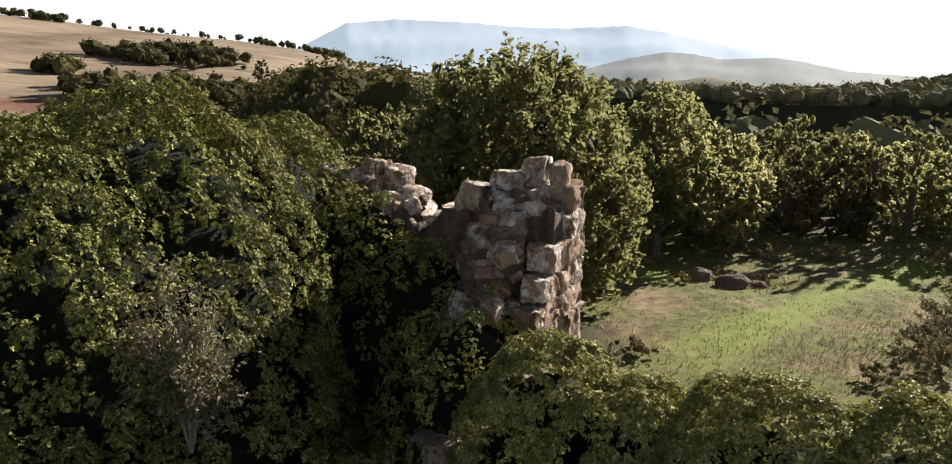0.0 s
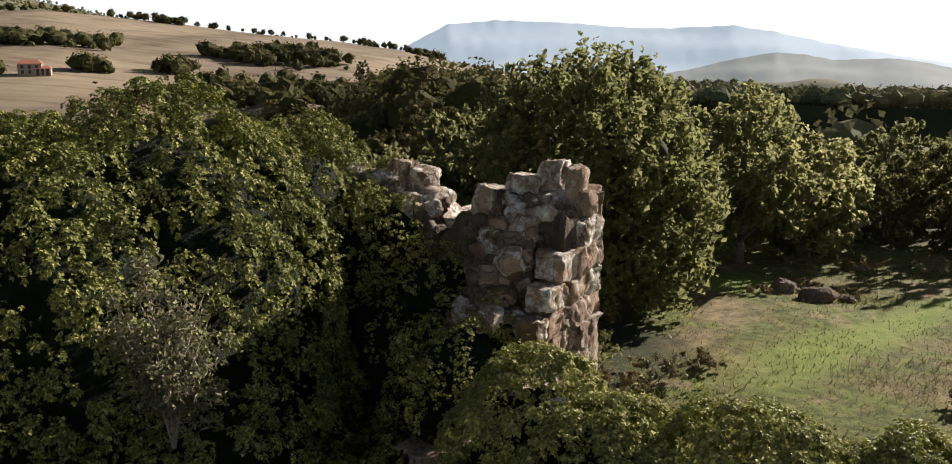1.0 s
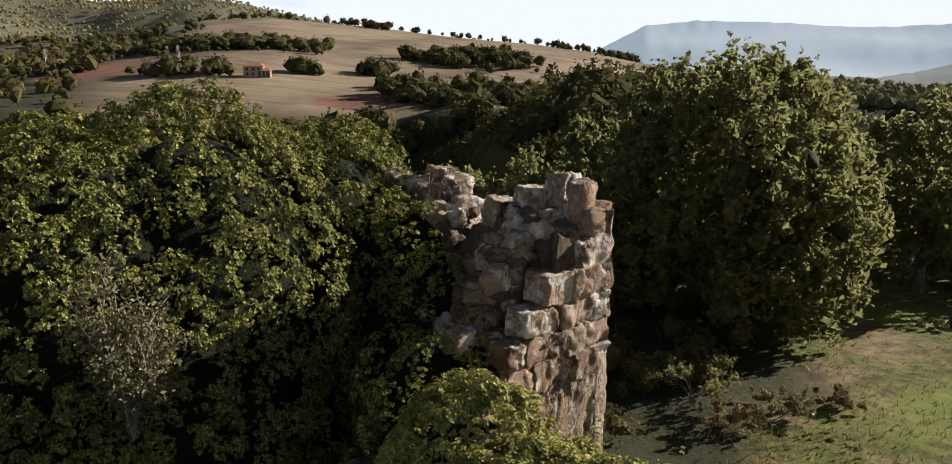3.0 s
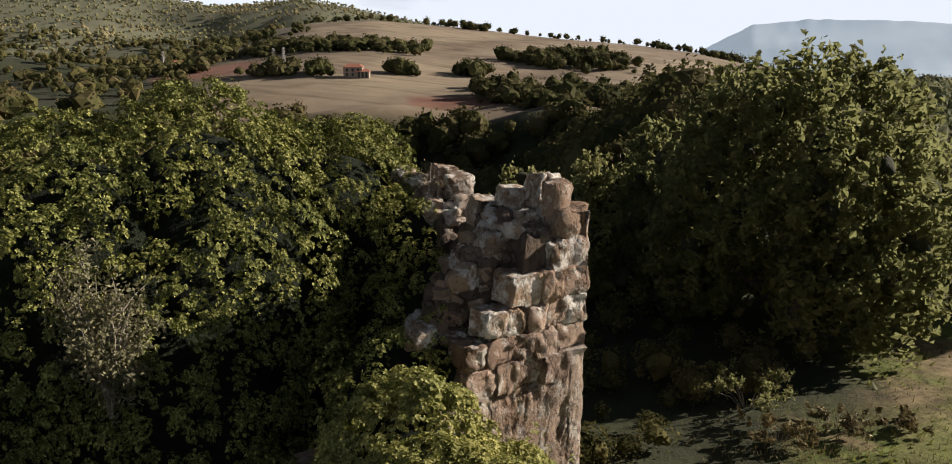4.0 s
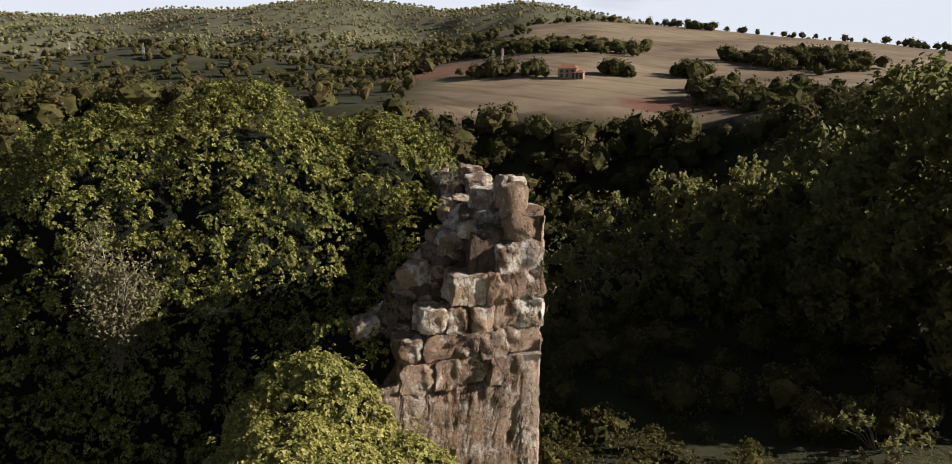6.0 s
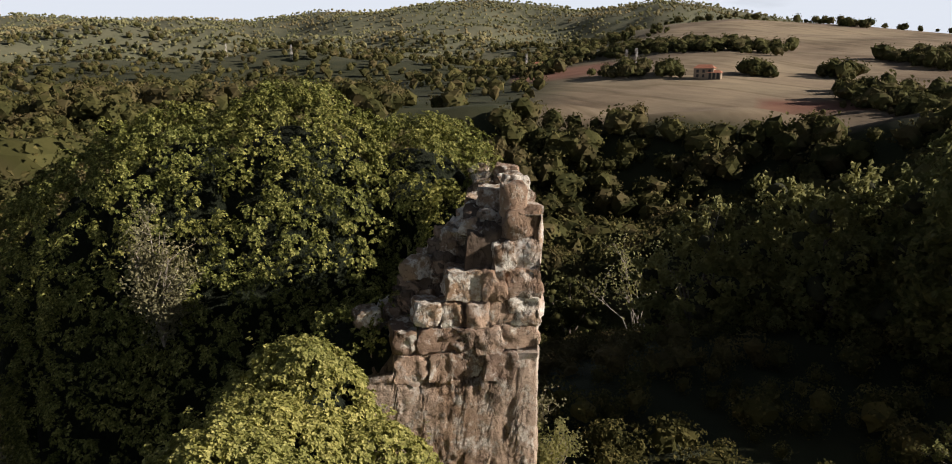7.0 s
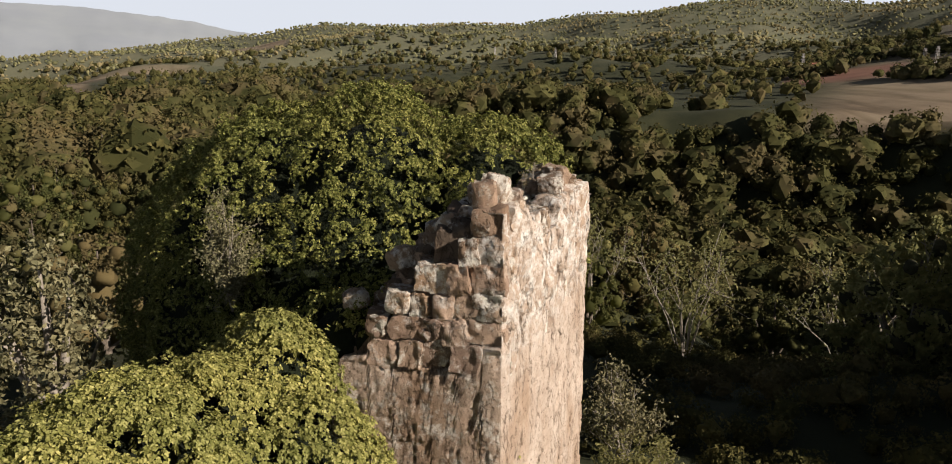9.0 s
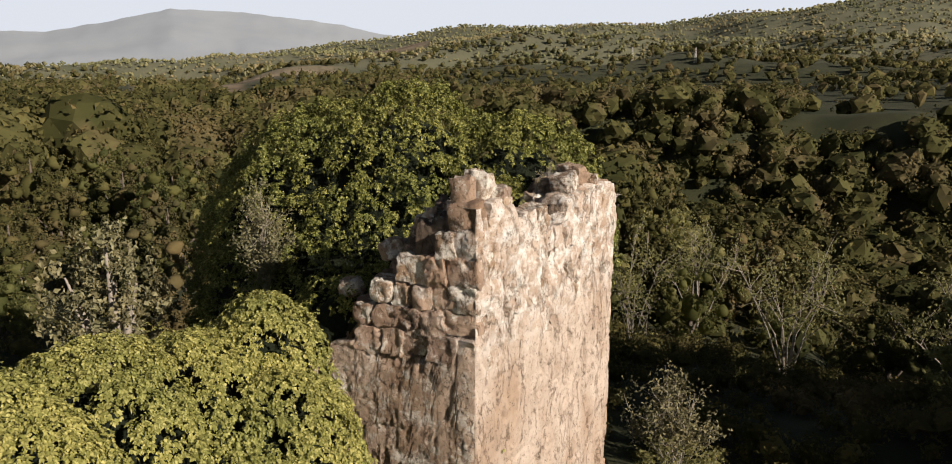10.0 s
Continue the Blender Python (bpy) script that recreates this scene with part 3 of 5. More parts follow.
def build_ruin():
    rng = random.Random(5)
    ruin = tagged(empty("ruined_tower", (CORNER[0], CORNER[1], BASE_Z)), "ruined corner of a tuff block tower with crumbling top", "ruin")
    inv = Matrix.Translation((-CORNER[0], -CORNER[1], -BASE_Z))

    def place(s, along, out, inset, z):
        p = CORNER + along * s - out * inset
        return inv @ Vector((p[0], p[1], z))

    # core: an L-shaped mass whose top follows the broken courses
    step = 0.075
    chunks = []
    for along, out, length, thick in ((ALONG_B, OUT_B, 5.15, 0.95), (ALONG_A, OUT_A, 3.0, 1.4)):
        ns, ni = int(length / step), int(thick / step)
        s, i = np.meshgrid(np.linspace(0.1, length, ns), np.linspace(0.14, thick, ni), indexing="ij")
        p = CORNER + s[..., None] * along - i[..., None] * out
        z, _, _ = core_top(p)
        z = z + 0.10 * wavy(p[..., 0], p[..., 1], 0.7, 21) + 0.05 * wavy(p[..., 0], p[..., 1], 0.25, 22)
        top = np.concatenate([p - CORNER, (z - BASE_Z)[..., None]], -1)
        a, b = np.meshgrid(np.arange(ns - 1), np.arange(ni - 1), indexing="ij")
        q = a * ni + b
        f = np.stack([q, q + ni, q + ni + 1, q + 1], -1).reshape(-1, 4)
        chunks.append((top.reshape(-1, 3), f))
        border = [(k, 0) for k in range(ns)] + [(ns - 1, k) for k in range(1, ni)] + [(k, ni - 1) for k in range(ns - 2, -1, -1)] + [(0, k) for k in range(ni - 2, 0, -1)]
        ring = np.array([top[k] for k in border])
        levels = np.linspace(1, 0, 12)
        wall = []
        for li, lv in enumerate(levels):
            lay = ring.copy()
            lay[:, 2] = ring[:, 2] * lv
            if 0 < li < 11:
                lay[:, :2] += 0.03 * np.stack([wavy(lay[:, 0] + lv * 3, lay[:, 2], 0.5, 23), wavy(lay[:, 1], lay[:, 2] + lv, 0.5, 24)], -1)
            wall.append(lay)
        m = len(ring)
        k, l = np.meshgrid(np.arange(11), np.arange(m), indexing="ij")
        a0, b0 = k * m + l, k * m + (l + 1) % m
        chunks.append((np.concatenate(wall), np.stack([a0, b0, b0 + m, a0 + m], -1).reshape(-1, 4)))
    v, f = join(chunks)
    put("core", mesh_from("rubble_core", v, f, CORE, True), ruin, "dark rubble and mortar core")

    # the weathered lower faces: worn courses whose joints show only in places
    def low_top(s, side):
        return 6.72 + 0.24 * math.sin(s * 3.1 + (1 if side == "a" else 4)) + 0.16 * noise.noise(Vector((s * 2.7, 4.0, 0)))

    def wall_skin(name, along, out, length, mat, side, label):
        turn_in, step = 0.85, 0.03
        us = np.arange(0.0, length + turn_in + step, step)
        nz = 230
        off = Vector((3.1, 7.7, 0.0)) if side == "a" else Vector((31.0, 1.3, 0.0))
        top_of = (lambda q: float(lerp_table(TOP_A, q, 8.86, 6.4)) - 0.22) if side == "a" else (lambda q: float(lerp_table(TOP_B, q, 8.86, 7.9)) - 0.05 + 0.10 * noise.noise(Vector((q * 5, 0, 2))))
        rows = []
        for u in us:
            q = min(u, length)
            zt = top_of(q)
            col = []
            for k in range(nz):
                z = BASE_Z + (zt - BASE_Z) * k / (nz - 1)
                c = Vector((u, z, 0)) + off
                above = float(smooth(-0.15, 0.1, z - low_top(q, side)))
                worn = 0.55 + 1.5 * float(smooth(6.3, 7.8, z)) if side == "b" else 0.6 + 0.5 * above
                flute = noise.noise(Vector((c.x * 3.4, c.y * 0.8, 1.0))) + 0.6 * noise.noise(Vector((c.x * 7.5, c.y * 1.9, 5.0)))
                lump = noise.noise(Vector((c.x * 2.1, c.y * 2.4, 9.0)))
                grain = noise.noise(Vector((c.x * 16, c.y * 13, 3.0)))
                depth = worn * ((0.042 if side == "b" else 0.014) * flute + 0.036 * lump) + (0.010 if side == "b" else 0.020) * grain
                slot = noise.noise(Vector((c.x * 5.2, c.y * 1.7, 14.0)))
                depth -= worn * (0.22 if side == "b" else 0.05) * float(smooth(0.34, 0.48, slot))
                fine = noise.noise(Vector((c.x * 8.5, c.y * 2.6, 33.0)))
                depth -= worn * (0.09 if side == "b" else 0.03) * float(smooth(0.30, 0.42, fine))
                if side == "a":
                    depth -= 0.075 * above
                else:
                    # the eroded notch beside the far pinnacle
                    depth -= 0.26 * math.exp(-((u - 2.5) / 0.2) ** 2) * float(smooth(7.3, 7.9, z + 0.15 * lump))
                # courses of about 0.37 m with staggered upright joints
                row = math.floor(z / 0.37)
                fz = z / 0.37 - row
                wide = 0.52 + 0.16 * noise.noise(Vector((row * 3.7, 0.5, 0)))
                fs = (u / wide + 0.47 * row) % 1.0
                near = min(fz, 1 - fz) * 0.37
                upright = min(fs, 1 - fs) * wide
                shown = max(0.0, min(1.0, 0.45 + 1.6 * noise.noise(Vector((c.x * 0.9, c.y * 1.1, 20.0)))))
                depth -= shown * (0.045 if side == "b" else 0.045) * max(math.exp(-(near / 0.018) ** 2), math.exp(-(upright / 0.018) ** 2))
                if u <= length:
                    p = CORNER + along * u + out * depth
                else:
                    p = CORNER + along * (length + depth * 2.2) - out * (u - length)
                w = float(smooth(0.14, 0.0, u))
                chip = 0.02 + 0.05 * abs(noise.noise(Vector((0.5, z * 2.3, 0.0)))) + 0.02 * noise.noise(Vector((0.5, z * 9, 2.0)))
                edge = CORNER - (OUT_A + OUT_B) * chip
                p = p * (1 - w) + edge * w
                col.append((p[0] - CORNER[0], p[1] - CORNER[1], z - BASE_Z))
            last = np.array(col[-1]) - np.array([*(out if u <= length else -along), 0.0]) * 0.32
            col.append(tuple(last))
            rows.append(col)
        v = np.array(rows)
        n_u, n_z = v.shape[:2]
        i, j = np.meshgrid(np.arange(n_u - 1), np.arange(n_z - 1), indexing="ij")
        q = i * n_z + j
        f = np.stack([q, q + n_z, q + n_z + 1, q + 1], -1).reshape(-1, 4)
        if side == "a":
            f = f[:, ::-1]
        put(name, mesh_from(name, v.reshape(-1, 3), f, mat, True), ruin, label)

    # the two faces' materials also carry their lit and shaded tones
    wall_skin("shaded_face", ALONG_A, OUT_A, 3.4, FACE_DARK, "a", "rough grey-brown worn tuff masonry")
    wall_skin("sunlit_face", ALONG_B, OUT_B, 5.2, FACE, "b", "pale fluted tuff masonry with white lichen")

    # squared blocks of the broken upper courses
    course = 0.365
    for along, out, table, length, side in ((ALONG_A, OUT_A, TOP_A, 3.4, "a"), (ALONG_B, OUT_B, TOP_B, 5.2, "b")):
        z = 8.86
        row = 0
        while z > 6.1:
            h = course * rng.uniform(0.88, 1.1)
            s = 0.0
            corner_long = (row % 2 == 0) == (side == "a")
            if not corner_long:
                s = 0.32
            while s < length:
                w = rng.uniform(0.28, 0.46)
                if s == 0.0:
                    w = 0.46
                if length - s - w < 0.3:
                    w = length - s
                mid = s + w / 2
                top = float(lerp_table(table, mid, 8.9, 6.2))
                low = z - h * 0.4 < low_top(mid, side)
                near_top = top - z < 0.3
                quoin = s < 0.33
                if z - h * 0.45 < top and not low and (side == "a" or quoin or near_top or rng.random() < 0.18):
                    if side == "b":
                        key = rng.choice(["worn", "worn", "pale"])
                        proud = rng.uniform(-0.05, 0.03) if not quoin else rng.uniform(-0.04, 0.02)
                    else:
                        key = "pale" if near_top and rng.random() < 0.75 else rng.choice(["red", "plain", "red", "plain", "plain"])
                        proud = rng.uniform(-0.05, 0.05)
                    deep = rng.uniform(0.36, 0.5)
                    gap = rng.uniform(-0.012, 0.01)
                    stone("stone_block", key, rng, place(mid, along, out, deep / 2 - proud, z - h / 2 + rng.uniform(-0.03, 0.03)), (w - gap, deep, h - gap), along, ruin, rng.uniform(-0.07, 0.07), 0.05)
                s += w
            z -= h
            row += 1

    # rubble on the core and big stones standing on the broken top
    tops = [(0.66, 0.34, 8.98, 0.40, 0.36, 0.44, "pale"), (0.26, 0.36, 8.96, 0.26, 0.30, 0.42, "plain"), (1.02, 0.62, 8.86, 0.44, 0.36, 0.32, "pale"),
            (1.45, 0.80, 8.62, 0.46, 0.40, 0.40, "pale"), (0.95, 0.25, 8.80, 0.40, 0.34, 0.36, "plain"), (1.75, 0.70, 8.42, 0.26, 0.24, 0.36, "pale"),
            (3.45, 0.30, 8.72, 0.42, 0.40, 0.30, "pale"), (3.95, 0.35, 8.80, 0.40, 0.42, 0.34, "plain"), (4.45, 0.30, 8.62, 0.44, 0.40, 0.30, "pale"), (4.85, 0.40, 8.45, 0.36, 0.36, 0.28, "plain"),
            (3.70, 0.75, 8.55, 0.40, 0.36, 0.36, "pale"), (4.15, 0.80, 8.65, 0.36, 0.34, 0.32, "rubble"), (4.6, 0.85, 8.7, 0.42, 0.36, 0.34, "rubble"), (3.3, 0.8, 8.3, 0.34, 0.34, 0.44, "pale")]
    for s, inset, z, w, d, h, key in tops:
        stone("top_stone", key, rng, place(s, ALONG_B, OUT_B, inset, z), (w, d, h), ALONG_B, ruin, rng.uniform(-0.3, 0.3), 0.15)
    for _ in range(280):
        s, i = rng.uniform(0.2, 2.6), rng.uniform(0.3, 1.45)
        p = CORNER + ALONG_A * s - OUT_A * i
        z, _, _ = core_top(p[None])
        k = rng.choice([0.07, 0.10, 0.12, 0.15, 0.18, 0.22, 0.28])
        stone("rubble_stone", rng.choice(["core", "core", "rubble", "plain"]), rng, inv @ Vector((p[0], p[1], float(z[0]) + k * 0.15)), (k * 1.2, k, k * 0.9), ALONG_A, ruin, rng.uniform(0, 3), 0.4)
    for _ in range(40):
        s, i = rng.uniform(1.0, 5.0), rng.uniform(0.2, 0.9)
        p = CORNER + ALONG_B * s - OUT_B * i
        z, _, _ = core_top(p[None])
        k = rng.choice([0.12, 0.16, 0.22, 0.28])
        stone("rubble_stone", rng.choice(["core", "rubble", "plain"]), rng, inv @ Vector((p[0], p[1], float(z[0]) + k * 0.2)), (k * 1.2, k, k), ALONG_B, ruin, rng.uniform(0, 3), 0.3)
    # larger pale stones bedded in the inner slope
    for s, i, z, k in ((1.55, 0.62, 8.02, 0.30), (1.0, 0.75, 8.38, 0.34), (0.7, 0.95, 8.55, 0.32), (1.5, 1.0, 7.7, 0.28), (2.2, 0.5, 7.4, 0.28), (0.95, 1.25, 8.15, 0.34), (1.9, 1.1, 7.3, 0.32), (0.6, 0.65, 8.62, 0.28)):
        p = CORNER + ALONG_A * s - OUT_A * i
        stone("rubble_stone", "rubble", rng, inv @ Vector((p[0], p[1], z)), (k * 1.15, k, k), ALONG_A, ruin, rng.uniform(0, 3), 0.25)
    return ruin


build_ruin()

# ---------------------------------------------------------------- ivy


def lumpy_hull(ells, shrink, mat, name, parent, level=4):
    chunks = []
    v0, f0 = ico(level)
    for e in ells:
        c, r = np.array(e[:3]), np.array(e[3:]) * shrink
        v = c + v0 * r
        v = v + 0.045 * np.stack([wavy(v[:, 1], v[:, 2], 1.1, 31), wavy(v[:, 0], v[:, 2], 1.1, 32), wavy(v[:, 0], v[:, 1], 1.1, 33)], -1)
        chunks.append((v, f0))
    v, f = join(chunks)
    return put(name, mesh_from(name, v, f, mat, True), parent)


def rosettes(points, normals, size, rng, per=6, slim=0.74):
    """Tufts of narrow drooping leaves that spread from each point."""
    n = len(points)
    idx = np.repeat(np.arange(n), per)
    nor = unit(normals + np.array([0, 0, 0.35]))[idx]
    ref = unit(np.cross(nor, np.array([0.3, 0.2, 0.93])))
    bi = np.cross(nor, ref)
    a = np.tile(np.arange(per) * 2.399, n) + np.repeat(rng.uniform(0, 6.28, n), per)
    lift = rng.uniform(0.0, 1.0, n * per)[:, None]
    d = ref * np.cos(a)[:, None] + bi * np.sin(a)[:, None] + nor * lift
    d[:, 2] -= 0.30
    d = unit(d)
    s = (size * np.repeat(rng.uniform(0.7, 1.25, n), per) * rng.uniform(0.75, 1.2, n * per))[:, None]
    face = unit(nor - d * np.sum(nor * d, axis=1, keepdims=True) + rng.normal(0, 0.25, d.shape))
    side = unit(np.cross(face, d))
    p0 = points[idx] + d * s * 0.12
    tip = points[idx] + d * s * 1.05
    tip[:, 2] -= s[:, 0] * 0.22
    mid = points[idx] + d * s * 0.55 + face * s * 0.07
    v = np.stack([p0, mid + side * s * slim * 0.5, tip, mid - side * s * slim * 0.5], axis=1).reshape(-1, 3)
    f = np.arange(4 * len(idx)).reshape(-1, 4)
    return v, np.concatenate([f[:, [0, 1, 2]], f[:, [0, 2, 3]]])


def ivy(name, ells, label, clumps, tufts, leaf, seed, mat, clump_size=(0.26, 0.5), floor=0.5, sprigs=60, keep=None, swell=(0.24, 0.15), hull=0.92, hollow=None):
    """Ivy that covers a form: many clumps of leaf tufts over a hull coloured as dark shade."""
    rng = np.random.default_rng(seed)
    thing = tagged(empty(name), label, "ivy")
    lumpy_hull(ells, hull, IVY_SHADE, "inner_growth", thing)
    p, n = on_ellipsoids(ells, clumps, rng)
    ok = p[:, 2] > floor
    if keep is not None:
        ok &= keep(p)
    if hollow is not None:
        ok &= np.linalg.norm((p - np.array(hollow[:3])) / np.array(hollow[3:]), axis=1) > 1
    p, n = p[ok], n[ok]
    sw = swell[0] * wavy(p[:, 0] + p[:, 2] * 0.6, p[:, 1] - p[:, 2] * 0.5, 1.9, seed) + swell[1] * wavy(p[:, 0] * 1.1 + p[:, 2], p[:, 1] + p[:, 2], 0.8, seed + 1)
    p = p + n * np.maximum(sw, -0.12)[:, None]
    rad = rng.uniform(*clump_size, len(p))
    m = len(p) * tufts
    idx = np.repeat(np.arange(len(p)), tufts)
    # each bunch is a small hanging ball of leaf tufts, open towards the wall
    u = unit(rng.normal(0, 0.75, (m, 3)) + n[idx] * 0.85 + np.array([0, 0, 0.35]))
    pos = p[idx] + u * (rad[idx] * rng.uniform(0.7, 1.05, m))[:, None] * np.array([1, 1, 1.2])
    chunks = [rosettes(pos, u, leaf, rng)]
    # longer shoots that break the outline
    pick = rng.choice(len(p), min(sprigs, len(p)), replace=False)
    for k in pick:
        d = unit(n[k] * 0.6 + np.array([0, 0, 1.0]) + rng.normal(0, 0.25, 3))
        t = rng.uniform(0.0, 1.0, 4) * rng.uniform(0.1, 0.34)
        q = p[k] + d * (rad[k] * 0.9 + t)[:, None] + rng.normal(0, 0.04, (4, 3))
        chunks.append(rosettes(q, np.tile(d, (4, 1)), leaf * 0.8, rng, 7))
    v, f = join(chunks)
    put("foliage", mesh_from("foliage", v, f, mat), thing, "glossy green ivy leaves", "stuff")
    return thing


def inside_ruin(p):
    """Only what lies behind both outer faces or beyond the walls' ends."""
    d = p[:, :2] - CORNER
    return ((d @ OUT_B) < -0.45) & ((d @ OUT_A) < -0.25)


def behind_wall(p):
    """Keeps the sunlit outer face of the wall clear of leaves."""
    d = p[:, :2] - CORNER
    return ~(((d @ OUT_B) > -0.55) & ((d @ ALONG_B) < 5.6))


BIG_IVY = [(-4.6, 10.6, 6.6, 2.3, 2.4, 3.5), (-5.4, 9.0, 6.4, 2.3, 2.2, 3.4), (-3.6, 12.6, 6.8, 1.75, 1.8, 2.8), (-6.4, 8.0, 6.0, 2.1, 2.0, 3.2),
           (-4.3, 9.6, 4.4, 2.4, 2.5, 3.8), (-5.6, 7.9, 3.8, 2.3, 2.2, 3.8), (-3.9, 11.4, 3.6, 2.0, 2.2, 3.6), (-7.6, 7.2, 4.8, 2.0, 1.9, 3.6), (-5.0, 9.6, 1.8, 3.2, 3.6, 3.0)]
ivy("ivy_mass", BIG_IVY, "dense dark green ivy smothering a ruined wall", 27, 15, 0.045, 3, IVY, (0.10, 0.19), sprigs=220, floor=3.4, swell=(0.19, 0.19), hull=0.84, keep=behind_wall)
MOUND = [(0.85, 8.35, 5.55, 1.05, 1.0, 1.8), (1.7, 7.55, 5.2, 1.25, 1.15, 1.95), (2.9, 6.85, 5.2, 1.4, 1.3, 2.25), (4.1, 6.4, 5.2, 1.35, 1.25, 2.25),
         (1.65, 8.65, 4.8, 1.05, 1.15, 1.8), (2.4, 7.6, 3.6, 2.0, 1.7, 2.6), (3.9, 6.4, 3.2, 1.7, 1.6, 2.8), (1.0, 7.6, 3.6, 1.5, 1.5, 2.7), (2.4, 7.2, 1.2, 2.9, 2.4, 2.6)]
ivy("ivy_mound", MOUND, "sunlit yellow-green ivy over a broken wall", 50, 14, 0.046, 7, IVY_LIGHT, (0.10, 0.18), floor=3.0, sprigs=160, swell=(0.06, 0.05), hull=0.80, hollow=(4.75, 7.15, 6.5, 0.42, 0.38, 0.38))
INNER = [(-0.2, 9.6, 4.9, 1.0, 1.1, 1.9), (-0.5, 11.2, 4.8, 1.1, 1.2, 2.0), (-0.1, 9.5, 6.3, 0.75, 0.8, 1.15), (-1.2, 9.0, 3.6, 1.4, 1.6, 2.0), (-1.6, 11.9, 5.2, 1.2, 1.0, 2.2), (-1.9, 12.3, 7.35, 0.95, 0.6, 1.2), (-0.6, 8.6, 2.4, 2.0, 2.2, 2.2), (0.35, 9.9, 6.7, 0.4, 0.45, 0.75), (-0.75, 11.45, 6.8, 0.85, 0.65, 1.0), (0.1, 10.6, 6.5, 0.6, 0.6, 0.9)]
ivy("ivy_undergrowth", INNER, "shaded ivy and bramble filling the ruin's interior", 16, 15, 0.042, 9, IVY, (0.12, 0.22), sprigs=30, keep=inside_ruin, hull=0.85)

# ---------------------------------------------------------------- trees and shrubs


def tree_meshes(seed, height, spread, n_leaf, leaf, mat, low=0.12, lobes=16, limbs=4, lean=0.0, hull=0.46, spiky=0.0, bark=None):
    """Meshes of a broad tree: trunk, limbs, crown, inner crown."""
    rng = np.random.default_rng(seed)
    base = height * low
    ells = []
    for k in range(lobes):
        a = 2.399 * k + rng.uniform(-0.4, 0.4)
        h = (k + 0.5) / lobes
        prof = math.sqrt(max(0.04, 1 - ((h - 0.38) / 0.68) ** 2))
        r = spread * rng.uniform(0.24, 0.38) * (1.05 - 0.35 * h) * (16 / lobes) ** 0.25
        w = max(0.0, spread * prof - r * 0.9) * rng.uniform(0.72, 1.05)
        z = base + (height - base) * (0.10 + 0.82 * h) - r * 0.15
        ells.append((math.cos(a) * w + lean * h * height, math.sin(a) * w, z, r, r, r * rng.uniform(0.7, 0.95)))
    ells.append((lean * 0.4 * height, 0, base + (height - base) * 0.45, spread * 0.42, spread * 0.42, (height - base) * 0.28))
    e = np.array(ells)
    bark = bark or BARK
    trunk = mesh_from("trunk", *tube([(0, 0, -0.6), (0.03 * spread, 0, base * 0.6), (lean * height * 0.3, 0.02 * spread, height * 0.5), (lean * height * 0.7, 0, height * 0.85)], np.array([0.045, 0.035, 0.022, 0.006]) * height, 8), bark, True)
    arms = []
    for k in rng.choice(lobes, min(limbs, lobes), replace=False):
        c = e[k, :3]
        z0 = min(base * 0.7 + 0.15 * c[2], c[2] * 0.6)
        arms.append(mesh_from("limb", *tube([(lean * z0 * 0.4, 0, z0), c * np.array([0.45, 0.45, 0]) + np.array([0, 0, z0 + (c[2] - z0) * 0.55]), c + np.array([0, 0, 0.5 * e[k, 5]])], np.array([0.018, 0.012, 0.003]) * height, 5), bark, True))
    share = e[:, 3] ** 2
    share[-1] *= 0.35
    per = np.maximum((share / np.sum(share) * n_leaf).astype(int), 8)
    cl = []
    for k in range(len(e)):
        # each lobe is a cloud of twig tufts
        tufts = max(6, int(per[k] / 22))
        d = unit(rng.normal(0, 1, (tufts, 3)) + np.array([0, 0, 0.25]))
        tc = e[k, :3] + d * e[k, 3:] * rng.uniform(0.65, 1.15, (tufts, 1))
        idx = rng.integers(0, tufts, per[k])
        u = unit(rng.normal(0, 1, (per[k], 3)) + d[idx] * 0.7)
        pos = tc[idx] + u * (e[k, 3] * rng.uniform(0.05, 0.32, per[k]))[:, None]
        if spiky:
            up = d[idx] * rng.uniform(0, 1, (per[k], 1)) ** 2 + np.array([0, 0, 0.8]) * rng.uniform(0, 1, (per[k], 1)) ** 3
            pos = pos + up * spiky * (0.4 + e[k, 2] / height)
        cl.append(leaves(pos, unit(u + d[idx]), leaf, rng, 0.6, 0.2, 0.7))
    crown = mesh_from("crown", *join(cl), mat)
    inner = None
    if hull:
        hv, hf = ico(2)
        parts = []
        for q in e:
            w = q[:3] + hv * q[3:] * hull
            w = w + 0.15 * q[3] * np.stack([wavy(w[:, 1], w[:, 2], q[3], 41), wavy(w[:, 0], w[:, 2], q[3], 42), wavy(w[:, 0], w[:, 1], q[3], 43)], -1)
            parts.append((w, hf))
        # small hulls take the dark shade colour, large ones the leaf colour
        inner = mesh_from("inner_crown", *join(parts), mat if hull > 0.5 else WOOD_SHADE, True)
    return trunk, arms, crown, inner


def tree(name, meshes, at, label, group="", scale=1.0, turn=0.0, category="tree"):
    trunk, arms, crown, inner = meshes
    t = tagged(empty(name), label, category, group)
    put("trunk", trunk, t)
    for arm in arms:
        put("limb", arm, t)
    put("crown", crown, t)
    if inner:
        put("inner_crown", inner, t)
    t.scale = (scale, scale, scale)
    t.location = at
    t.rotation_euler = (0, 0, turn)
    return t


def on_land(x, y, sink=0.0):
    return (x, y, float(land(x, y)) - sink)


